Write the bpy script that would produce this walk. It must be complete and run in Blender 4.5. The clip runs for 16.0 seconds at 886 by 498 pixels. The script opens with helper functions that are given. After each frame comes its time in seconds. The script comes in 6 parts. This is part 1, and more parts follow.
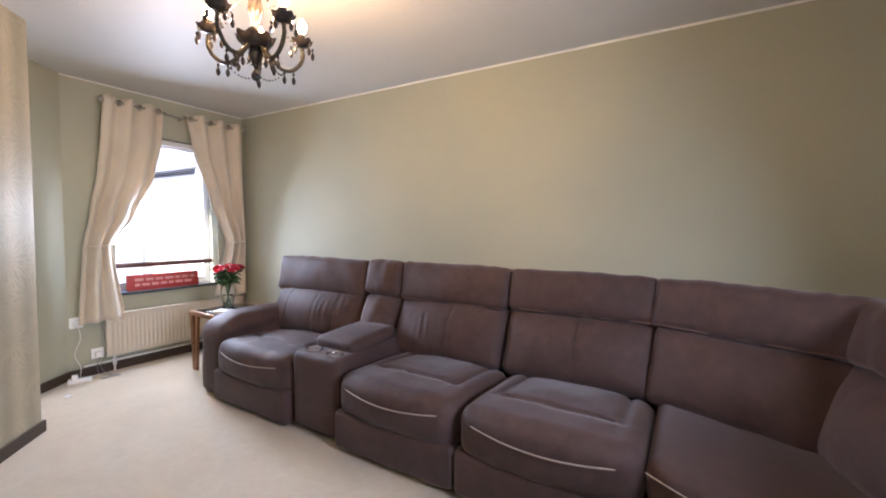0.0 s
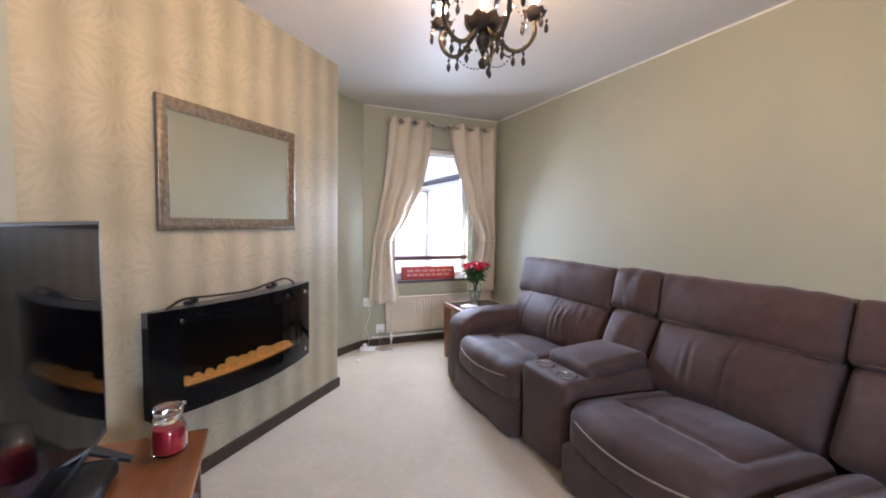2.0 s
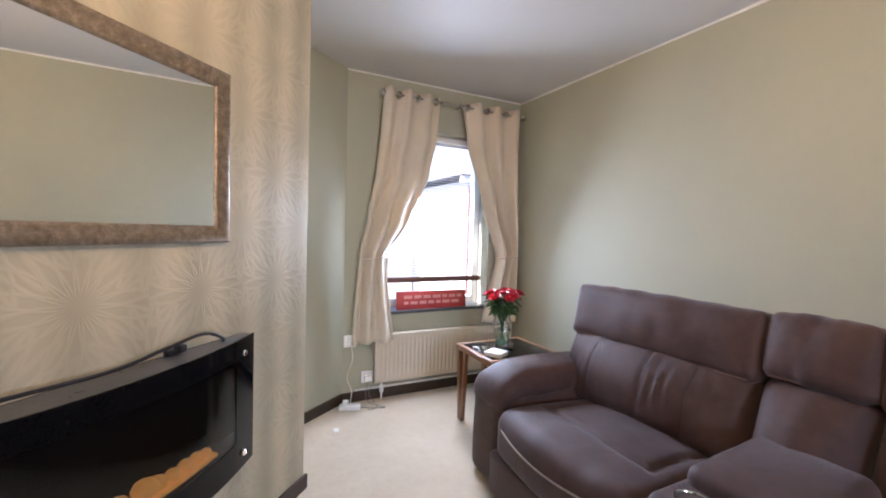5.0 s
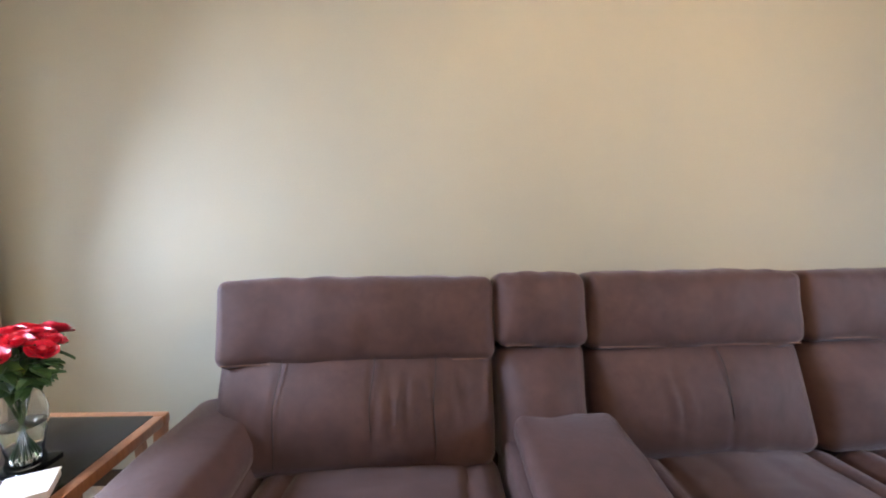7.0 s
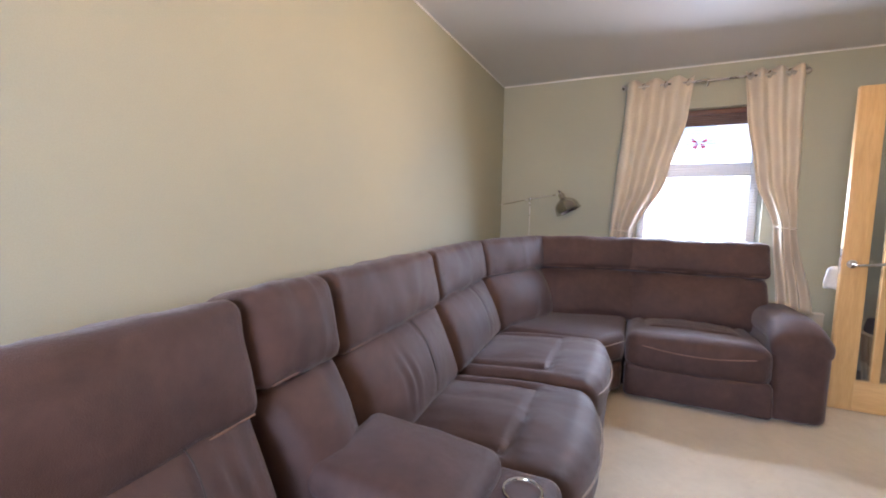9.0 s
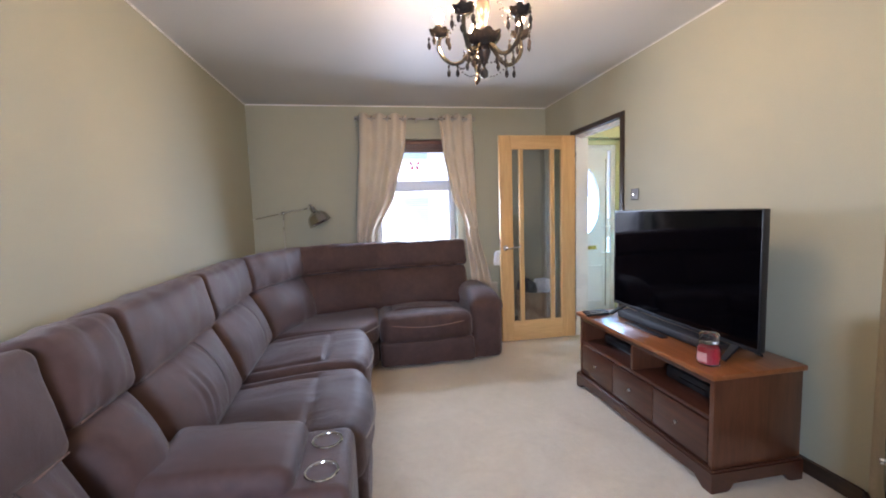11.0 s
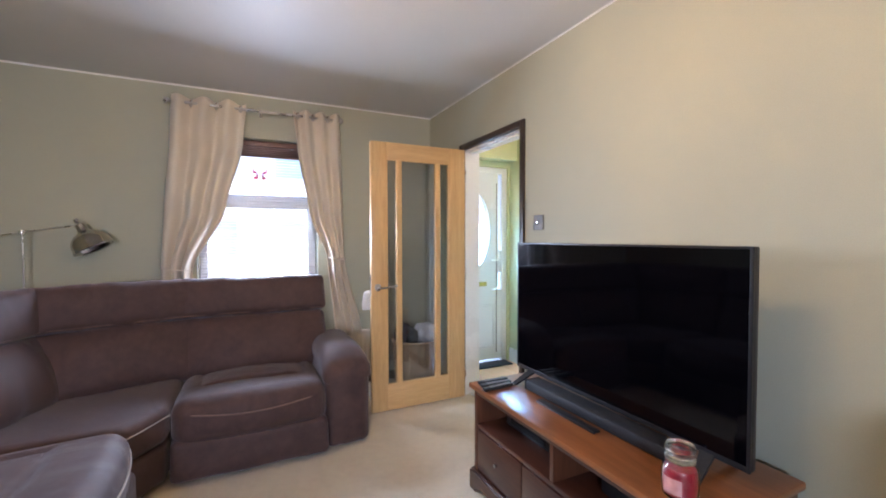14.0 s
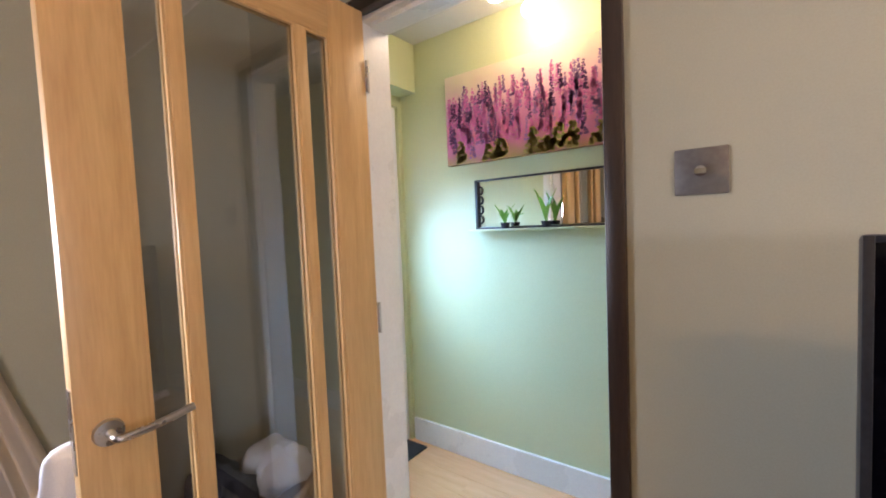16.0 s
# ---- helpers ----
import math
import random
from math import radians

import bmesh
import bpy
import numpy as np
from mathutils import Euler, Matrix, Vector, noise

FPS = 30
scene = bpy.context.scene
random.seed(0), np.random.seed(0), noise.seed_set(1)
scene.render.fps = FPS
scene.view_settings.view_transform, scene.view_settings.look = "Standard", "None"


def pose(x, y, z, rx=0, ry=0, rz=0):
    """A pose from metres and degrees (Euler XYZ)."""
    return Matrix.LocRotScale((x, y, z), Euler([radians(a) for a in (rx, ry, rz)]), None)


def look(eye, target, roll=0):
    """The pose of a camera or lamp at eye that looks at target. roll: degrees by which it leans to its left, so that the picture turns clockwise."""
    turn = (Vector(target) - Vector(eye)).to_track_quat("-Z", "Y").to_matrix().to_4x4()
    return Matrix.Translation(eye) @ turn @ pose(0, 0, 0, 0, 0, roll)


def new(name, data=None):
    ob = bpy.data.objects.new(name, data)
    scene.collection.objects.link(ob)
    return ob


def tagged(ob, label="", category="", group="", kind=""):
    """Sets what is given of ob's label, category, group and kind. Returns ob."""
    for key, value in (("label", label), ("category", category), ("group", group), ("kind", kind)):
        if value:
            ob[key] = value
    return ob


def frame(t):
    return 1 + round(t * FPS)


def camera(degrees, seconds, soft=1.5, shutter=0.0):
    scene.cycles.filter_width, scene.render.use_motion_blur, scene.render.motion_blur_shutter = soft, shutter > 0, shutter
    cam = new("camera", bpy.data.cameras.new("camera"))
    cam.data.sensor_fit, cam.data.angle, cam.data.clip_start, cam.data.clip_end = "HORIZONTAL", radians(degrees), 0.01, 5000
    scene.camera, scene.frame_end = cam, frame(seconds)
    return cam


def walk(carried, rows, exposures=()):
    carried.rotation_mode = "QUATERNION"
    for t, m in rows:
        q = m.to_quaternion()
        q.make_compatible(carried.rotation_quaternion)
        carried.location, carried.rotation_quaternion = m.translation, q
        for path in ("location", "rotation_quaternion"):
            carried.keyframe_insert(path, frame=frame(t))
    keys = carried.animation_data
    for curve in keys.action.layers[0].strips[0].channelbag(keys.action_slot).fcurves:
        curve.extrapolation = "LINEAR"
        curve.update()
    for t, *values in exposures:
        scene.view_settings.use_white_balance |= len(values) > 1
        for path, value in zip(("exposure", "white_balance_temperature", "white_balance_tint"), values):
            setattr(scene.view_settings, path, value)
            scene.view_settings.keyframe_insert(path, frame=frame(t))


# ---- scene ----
cam = camera(94.4, 16.0, soft=1.9)
PATH = [
    (0, (0.09, 0.135, 1.265), (-0.952, 1.839, 1.159), 0.8),
    (0.5, (0.021, 0.267, 1.266), (-1.28, 1.781, 1.147), 0.7),
    (1, (-0.035, 0.368, 1.27), (-1.562, 1.653, 1.145), 0.8),
    (1.5, (-0.063, 0.4, 1.273), (-1.769, 1.435, 1.141), 0.9),
    (2, (-0.072, 0.435, 1.28), (-1.902, 1.232, 1.147), 1.1),
    (2.5, (-0.08, 0.448, 1.283), (-1.976, 1.069, 1.145), 1.5),
    (3, (-0.093, 0.466, 1.282), (-2.018, 0.993, 1.147), 1.9),
    (3.2, (-0.124, 0.473, 1.282), (-2.053, 0.986, 1.148), 1.9),
    (5.3, (-1.391, 0.697, 1.282), (-3.065, 1.789, 1.197), 1.3),
    (5.5, (-1.525, 0.739, 1.281), (-3.078, 1.996, 1.191), 0.7),
    (6, (-1.775, 0.848, 1.262), (-2.91, 2.49, 1.153), -0.0),
    (6.5, (-2.0, 0.989, 1.246), (-2.602, 2.89, 1.084), -0.4),
    (7, (-2.239, 1.094, 1.276), (-2.187, 3.079, 1.032), 0.1),
    (7.5, (-2.439, 1.188, 1.217), (-1.798, 3.074, 1.042), 0.1),
    (8, (-2.534, 1.356, 1.21), (-1.372, 2.969, 0.998), 0.8),
    (8.5, (-2.616, 1.501, 1.227), (-1.065, 2.745, 1.011), 1.0),
    (9, (-2.714, 1.645, 1.227), (-0.904, 2.473, 1.031), 0.8),
    (9.5, (-2.848, 1.687, 1.241), (-0.904, 2.119, 1.064), 0.3),
    (10, (-3.005, 1.713, 1.262), (-1.012, 1.791, 1.107), -0.3),
    (10.2, (-3.058, 1.71, 1.28), (-1.065, 1.677, 1.12), -0.8),
    (12.3, (-3.191, 1.647, 1.298), (-1.325, 0.936, 1.173), -1.4),
    (12.5, (-3.139, 1.654, 1.283), (-1.295, 0.888, 1.179), -1.2),
    (13, (-2.991, 1.538, 1.289), (-1.159, 0.742, 1.197), -0.8),
    (13.5, (-2.697, 1.433, 1.288), (-0.877, 0.607, 1.213), -0.4),
    (14, (-2.296, 1.276, 1.289), (-0.496, 0.406, 1.232), -0.1),
    (14.5, (-1.813, 1.135, 1.315), (-0.043, 0.207, 1.252), -0.2),
    (15, (-1.292, 1.045, 1.304), (0.386, -0.041, 1.234), -0.9),
    (15.5, (-0.824, 0.863, 1.289), (0.668, -0.466, 1.206), -2.2),
    (16, (-0.404, 0.631, 1.291), (0.794, -0.966, 1.182), -2.4),
]
EXPO = [(0.0, 3.13, 6000, 22), (1.5, 3.03, 5850, 21), (3.0, 3.0, 5800, 21), (5.5, 3.06, 5850, 21), (6.4, 3.2, 5850, 22), (7.0, 3.42, 6000, 24), (7.5, 3.5, 6250, 26), (8.0, 3.58, 6550, 29), (8.5, 3.52, 6100, 25), (9.0, 3.42, 5950, 23), (10.0, 3.2, 5700, 21), (12.5, 3.05, 5950, 21), (13.5, 3.1, 5800, 21), (14.5, 3.25, 5700, 22), (15.0, 3.25, 5750, 22), (15.5, 3.02, 5950, 24), (16.0, 2.92, 6500, 29)]
walk(cam, [(t, look(eye, target, roll)) for t, eye, target, roll in PATH], EXPO)

# ---- world, daylight and exposure ----
wd = bpy.data.worlds.new("world")
scene.world = wd
wd.use_nodes = True
sky = wd.node_tree.nodes.new("ShaderNodeTexSky")
sky.sky_type, sky.sun_disc, sky.sun_elevation, sky.sun_rotation = "NISHITA", False, radians(52), radians(168)
sky.altitude, sky.air_density, sky.dust_density = 50, 1.0, 1.5
wd.node_tree.links.new(sky.outputs[0], wd.node_tree.nodes["Background"].inputs[0])
wd.node_tree.nodes["Background"].inputs[1].default_value = 0.15


def lamp(name, kind, m, energy, colour, **kw):
    data = bpy.data.lights.new(name, kind)
    data.energy, data.color = energy, colour
    for k, v in kw.items():
        if k == "angle":
            data.angle = v
        elif k == "size":
            data.shape, data.size, data.size_y = "RECTANGLE", v[0], v[1]
        elif k == "spread":
            data.spread = v
    ob = new(name, data)
    ob.matrix_world = m
    return ob


SUN_DIR = Vector((0.13, 0.60, -0.79))
lamp("sun", "SUN", look((-10, -30, 40), Vector((-10, -30, 40)) + SUN_DIR * 10), 4.0, (1, 0.95, 0.86), angle=radians(0.5))
DAY = (0.76, 0.88, 1.0)
lamp("daylight_west", "AREA", look((-4.17, 2.06, 1.34), (-3.45, 1.73, 1.12)), 6.2, DAY, size=(0.60, 0.34), spread=radians(152))
lamp("daylight_east", "AREA", look((1.285, 1.13, 1.36), (0.54, 1.05, 1.10)), 4.6, DAY, size=(0.56, 0.28), spread=radians(150))
lamp("daylight_front_door", "AREA", look((1.33, -0.74, 1.36), (0.3, -0.98, 0.30)), 2.3, (0.30, 0.62, 1.0), size=(0.36, 0.7), spread=radians(110))

# ---- materials ----


def nodes_of(name):
    m = bpy.data.materials.new(name)
    m.use_nodes = True
    t = m.node_tree
    return m, t, t.nodes["Principled BSDF"]


def node(t, kind, ins=None, **props):
    n = t.nodes.new("ShaderNode" + kind)
    for k, v in props.items():
        if k == "mode":
            n.operation = v
        elif k == "blend":
            n.blend_type = v
        elif k == "wave":
            n.wave_type = v
        elif k == "bands":
            n.bands_direction = v
        elif k == "feature":
            n.feature = v
    for k, v in (ins or {}).items():
        if isinstance(v, bpy.types.NodeSocket):
            t.links.new(v, n.inputs[k])
        else:
            n.inputs[k].default_value = v
    return n


def ramp(t, fac, stops):
    n = t.nodes.new("ShaderNodeValToRGB")
    t.links.new(fac, n.inputs[0])
    e = n.color_ramp.elements
    while len(e) < len(stops):
        e.new(0.5)
    for el, (p, c) in zip(e, stops):
        el.position, el.color = p, (*c, 1)
    return n


def mixc(t, fac, a, b, blend="MIX"):
    n = t.nodes.new("ShaderNodeMix")
    n.data_type, n.blend_type = "RGBA", blend
    for i, v in ((0, fac), (6, a), (7, b)):
        if isinstance(v, bpy.types.NodeSocket):
            t.links.new(v, n.inputs[i])
        else:
            n.inputs[i].default_value = v if i == 0 else (*v, 1)
    return n.outputs[2]


def coords(t, scale=(1, 1, 1)):
    c = t.nodes.new("ShaderNodeTexCoord")
    mp = node(t, "Mapping", {0: c.outputs["Object"], "Scale": scale})
    return mp.outputs[0]


def surf(name, a, b, scale=4.0, rough=0.6, metal=0.0, bump=0.0, fine=90.0, stretch=(1, 1, 1), rvar=0.08, sheen=0.0, coat=0.0, tint=0.0):
    """A surface with blotches at one scale, grain at a finer one, and relief."""
    m, t, p = nodes_of(name)
    co = coords(t, stretch)
    big = node(t, "TexNoise", {"Vector": co, "Scale": scale, "Detail": 5.0, "Roughness": 0.6})
    small = node(t, "TexNoise", {"Vector": co, "Scale": fine, "Detail": 3.0})
    fac = node(t, "Math", {0: big.outputs[0], 1: small.outputs[0]}, mode="ADD")
    r = ramp(t, node(t, "Math", {0: fac.outputs[0], 1: 0.5}, mode="MULTIPLY").outputs[0], [(0.36, a), (0.64, b)])
    col = r.outputs[0]
    if tint:
        oi = t.nodes.new("ShaderNodeObjectInfo")
        hs = node(t, "HueSaturation", {"Color": col, "Value": node(t, "Math", {0: oi.outputs["Random"], 1: tint, 2: 1 - tint / 2}, mode="MULTIPLY_ADD").outputs[0]})
        col = hs.outputs[0]
    t.links.new(col, p.inputs["Base Color"])
    rr = node(t, "Math", {0: big.outputs[0], 1: rvar * 2, 2: rough - rvar}, mode="MULTIPLY_ADD")
    t.links.new(rr.outputs[0], p.inputs["Roughness"])
    p.inputs["Metallic"].default_value = metal
    p.inputs["Sheen Weight"].default_value = sheen
    p.inputs["Coat Weight"].default_value = coat
    if bump:
        bp = node(t, "Bump", {"Height": small.outputs[0], "Strength": min(1, bump), "Distance": 0.002})
        t.links.new(bp.outputs[0], p.inputs["Normal"])
    return m


def wood(name, a, b, rough=0.4, along="z", coat=0.0, scale=1.0):
    """Timber with long grain along one axis."""
    m, t, p = nodes_of(name)
    st = {"x": (1.2, 14, 14), "y": (14, 1.2, 14), "z": (14, 14, 1.2)}[along]
    co = coords(t, tuple(s * scale for s in st))
    g1 = node(t, "TexNoise", {"Vector": co, "Scale": 2.2, "Detail": 6.0, "Distortion": 0.8})
    g2 = node(t, "TexNoise", {"Vector": co, "Scale": 14.0, "Detail": 3.0})
    f = node(t, "Math", {0: g1.outputs[0], 1: 0.65, 2: node(t, "Math", {0: g2.outputs[0], 1: 0.35}, mode="MULTIPLY").outputs[0]}, mode="MULTIPLY_ADD")
    r = ramp(t, f.outputs[0], [(0.34, a), (0.66, b)])
    t.links.new(r.outputs[0], p.inputs["Base Color"])
    p.inputs["Roughness"].default_value = rough
    p.inputs["Coat Weight"].default_value = coat
    p.inputs["Coat Roughness"].default_value = 0.12
    bp = node(t, "Bump", {"Height": f.outputs[0], "Strength": 0.15, "Distance": 0.001})
    t.links.new(bp.outputs[0], p.inputs["Normal"])
    return m


def glow(name, colour, strength):
    m, t, p = nodes_of(name)
    p.inputs["Base Color"].default_value = (*colour, 1)
    p.inputs["Emission Color"].default_value = (*colour, 1)
    p.inputs["Emission Strength"].default_value = strength
    return m


def glass(name, colour=(1, 1, 1), rough=0.0, gloss=0.04):
    """Thin pane: clear with a Fresnel gloss."""
    m, t, p = nodes_of(name)
    tr = node(t, "BsdfTransparent", {"Color": (*colour, 1)})
    gl = node(t, "BsdfGlossy", {"Color": (1, 1, 1, 1), "Roughness": rough})
    lw = node(t, "LayerWeight", {"Blend": 0.5})
    fr = node(t, "Math", {0: node(t, "Math", {0: lw.outputs["Facing"], 1: 5.0}, mode="POWER").outputs[0], 1: 0.9, 2: gloss}, mode="MULTIPLY_ADD")
    mx = node(t, "MixShader", {0: fr.outputs[0], 1: tr.outputs[0], 2: gl.outputs[0]})
    t.links.new(mx.outputs[0], t.nodes["Material Output"].inputs[0])
    return m


def frosted(name, colour):
    """Obscured glass that scatters the daylight behind it."""
    m, t, p = nodes_of(name)
    tl = node(t, "BsdfTranslucent", {"Color": (*colour, 1)})
    tr = node(t, "BsdfTransparent", {"Color": (1, 1, 1, 1)})
    mx = node(t, "MixShader", {0: 0.35, 1: tl.outputs[0], 2: tr.outputs[0]})
    t.links.new(mx.outputs[0], t.nodes["Material Output"].inputs[0])
    return m


def solid_glass(name, colour=(1, 1, 1), rough=0.0, ior=1.45):
    m, t, p = nodes_of(name)
    p.inputs["Base Color"].default_value = (*colour, 1)
    p.inputs["Transmission Weight"].default_value = 1.0
    p.inputs["Roughness"].default_value = rough
    p.inputs["IOR"].default_value = ior
    return m


PAINT = surf("olive_wall_paint", (0.378, 0.376, 0.286), (0.408, 0.408, 0.314), 1.3, 0.78, bump=0.18, fine=260)
CEIL = surf("white_ceiling_paint", (0.56, 0.548, 0.525), (0.61, 0.60, 0.575), 1.1, 0.50, bump=0.12, fine=180)
CEIL.node_tree.nodes["Principled BSDF"].inputs["Specular IOR Level"].default_value = 0.35
GREEN = surf("pale_green_wall_paint", (0.54, 0.57, 0.34), (0.59, 0.62, 0.38), 1.5, 0.5, bump=0.15, fine=240)
WHITE = surf("white_gloss_paint", (0.76, 0.75, 0.73), (0.82, 0.81, 0.79), 3, 0.28, bump=0.05)
UPVC = surf("white_plastic", (0.80, 0.81, 0.82), (0.84, 0.85, 0.86), 4, 0.25)
SKIRT = wood("dark_stained_wood", (0.028, 0.018, 0.012), (0.055, 0.034, 0.022), 0.38, "x")
ARCHW = wood("dark_stained_upright_wood", (0.022, 0.014, 0.010), (0.045, 0.028, 0.020), 0.35, "z")
OAK = wood("oak_veneer", (0.54, 0.32, 0.125), (0.67, 0.43, 0.19), 0.42, "z")
OAKY = wood("oak_rail_veneer", (0.54, 0.325, 0.13), (0.67, 0.43, 0.19), 0.42, "y")
# one timber in three tones: shaded front, lit top, sides between; light is in the colour
MAHOG_SHADE = wood("mahogany", (0.040, 0.013, 0.008), (0.074, 0.025, 0.013), 0.30, "x", coat=0.3)
MAHOG_LIT = wood("mahogany_top", (0.17, 0.056, 0.017), (0.25, 0.090, 0.028), 0.30, "x", coat=0.3)
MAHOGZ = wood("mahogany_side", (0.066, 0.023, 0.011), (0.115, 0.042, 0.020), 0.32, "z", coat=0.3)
WALNUT = wood("walnut_table", (0.19, 0.085, 0.04), (0.30, 0.145, 0.07), 0.35, "z", coat=0.2)
LAMIN = wood("beech_laminate", (0.72, 0.385, 0.185), (0.82, 0.485, 0.26), 0.28, "x", coat=0.2)
STEEL = surf("brushed_steel", (0.46, 0.44, 0.42), (0.56, 0.54, 0.51), 8, 0.28, 1.0)
CHROME = surf("chrome", (0.72, 0.71, 0.70), (0.80, 0.79, 0.78), 5, 0.1, 1.0, rvar=0.04)
BRASS = surf("brass", (0.60, 0.42, 0.14), (0.70, 0.52, 0.2), 8, 0.25, 1.0)
BLACKP = surf("black_plastic", (0.012, 0.012, 0.014), (0.02, 0.02, 0.022), 6, 0.38)
GREYP = surf("charcoal_fabric", (0.006, 0.0065, 0.009), (0.011, 0.012, 0.016), 20, 0.6, bump=0.5, fine=600)
SCREEN = surf("black_screen", (0.0008, 0.0008, 0.0016), (0.0012, 0.0012, 0.0022), 2, 0.06, rvar=0.015)
SCREEN.node_tree.nodes["Principled BSDF"].inputs["Specular IOR Level"].default_value = 0.24
# house panes coloured pale to imitate the street's glare; nothing hangs behind them
PALEGLARE = surf("net_curtained_glass", (0.34, 0.40, 0.41), (0.44, 0.50, 0.50), 3, 0.2)
BEZEL = surf("dark_silver_bezel", (0.012, 0.0125, 0.015), (0.022, 0.023, 0.027), 6, 0.4, 0.3)
BLACKG = surf("black_glass", (0.004, 0.004, 0.005), (0.006, 0.006, 0.007), 2, 0.05, rvar=0.01)
FIREG = surf("black_fire_glass", (0.003, 0.003, 0.0035), (0.005, 0.005, 0.006), 2, 0.07, rvar=0.02)
FIREG.node_tree.nodes["Principled BSDF"].inputs["Specular IOR Level"].default_value = 0.14
SOOT = surf("matt_black_lining", (0.004, 0.004, 0.004), (0.007, 0.007, 0.007), 9, 0.8)
GUNMETAL = surf("dark_polished_steel", (0.46, 0.435, 0.40), (0.56, 0.535, 0.49), 6, 0.2, 1.0, rvar=0.05)
SATIN = surf("satin_steel_plate", (0.15, 0.14, 0.13), (0.20, 0.19, 0.175), 8, 0.5, 0.6)
CREAMP = surf("cream_radiator_enamel", (0.58, 0.51, 0.41), (0.64, 0.57, 0.46), 2, 0.35)
SLATE = surf("dark_slate_tile", (0.06, 0.062, 0.07), (0.10, 0.102, 0.11), 9, 0.3, bump=0.2)
CORD = surf("grey_flex", (0.18, 0.17, 0.16), (0.24, 0.23, 0.22), 9, 0.5)
MIRROR = surf("silvered_mirror", (0.84, 0.85, 0.84), (0.86, 0.87, 0.86), 1, 0.012, 1.0, rvar=0.004)
PANE = glass("window_glass")
SMOKED = glass("smoked_glass", (0.66, 0.66, 0.66), gloss=0.018)
DOORG = glass("door_glass", (0.76, 0.77, 0.77), gloss=0.085)
CLEAR = solid_glass("clear_glass", (0.97, 0.99, 0.98))
JET = surf("black_crystal", (0.020, 0.016, 0.015), (0.045, 0.036, 0.032), 20, 0.08, rvar=0.04)
TANPIPE = surf("tan_piping", (0.13, 0.072, 0.056), (0.19, 0.11, 0.085), 20, 0.6)
AMBERX = surf("smoky_amber_crystal", (0.030, 0.025, 0.019), (0.062, 0.052, 0.038), 30, 0.10, rvar=0.06)
SMOKEX = surf("smoky_crystal", (0.05, 0.04, 0.035), (0.09, 0.07, 0.06), 30, 0.08, rvar=0.05)
BULB = glow("warm_bulb_glow", (1.0, 0.64, 0.29), 74.0)
SPOT = glow("hall_spot_glow", (1.0, 0.82, 0.52), 8.0)
WICKER = surf("wicker", (0.24, 0.16, 0.09), (0.44, 0.31, 0.19), 30, 0.65, bump=0.9, fine=140)
LINEN = surf("white_linen", (0.68, 0.68, 0.70), (0.80, 0.80, 0.81), 6, 0.85, bump=0.6, fine=500)
DARKC = surf("dark_cloth", (0.02, 0.02, 0.024), (0.05, 0.05, 0.055), 8, 0.9, bump=0.6, fine=400)
WAX = surf("red_wax", (0.38, 0.010, 0.026), (0.48, 0.018, 0.040), 5, 0.4)
PAPER = surf("pink_paper_label", (0.50, 0.24, 0.24), (0.58, 0.32, 0.31), 8, 0.6)
ROSE = surf("red_rose_petals", (0.42, 0.006, 0.022), (0.66, 0.022, 0.05), 40, 0.5, tint=0.5)
LEAF = surf("rose_leaves", (0.030, 0.075, 0.022), (0.075, 0.16, 0.05), 30, 0.45, tint=0.5)
PLANT = surf("bright_plant_leaves", (0.10, 0.30, 0.03), (0.20, 0.46, 0.06), 12, 0.4)
PEBBLE = surf("amber_pebbles", (0.50, 0.22, 0.045), (0.72, 0.36, 0.09), 14, 0.5, tint=0.3)
PEBBLE.node_tree.nodes["Principled BSDF"].inputs["Emission Color"].default_value = (0.9, 0.42, 0.09, 1)
PEBBLE.node_tree.nodes["Principled BSDF"].inputs["Emission Strength"].default_value = 0.06
REDSIGN = surf("red_painted_board", (0.38, 0.035, 0.035), (0.50, 0.06, 0.055), 7, 0.5, bump=0.2)
PINKTXT = surf("pale_pink_lettering", (0.62, 0.26, 0.25), (0.70, 0.34, 0.32), 7, 0.6)
BUTTERFLY = surf("red_window_sticker", (0.55, 0.02, 0.07), (0.66, 0.04, 0.12), 20, 0.4)
SLATW = surf("white_blind_slat", (0.72, 0.71, 0.69), (0.78, 0.77, 0.75), 3, 0.35)
SLATB = wood("brown_blind_wood", (0.10, 0.045, 0.035), (0.17, 0.08, 0.06), 0.4, "y")
BRICK = surf("brick", (0.30, 0.10, 0.075), (0.42, 0.17, 0.12), 3, 0.85, bump=0.6, fine=60, tint=0.5)
MORTAR = surf("mortar", (0.40, 0.37, 0.33), (0.48, 0.45, 0.41), 8, 0.9, bump=0.5)
RENDER = surf("pale_render", (0.66, 0.64, 0.60), (0.74, 0.72, 0.68), 1.2, 0.85, bump=0.5, fine=50)
ROOF = surf("roof_slate", (0.07, 0.072, 0.08), (0.13, 0.132, 0.14), 5, 0.6, bump=0.4, tint=0.4)
ASPH = surf("asphalt_ground", (0.045, 0.045, 0.046), (0.065, 0.065, 0.066), 1.5, 0.9, bump=0.8, fine=120)


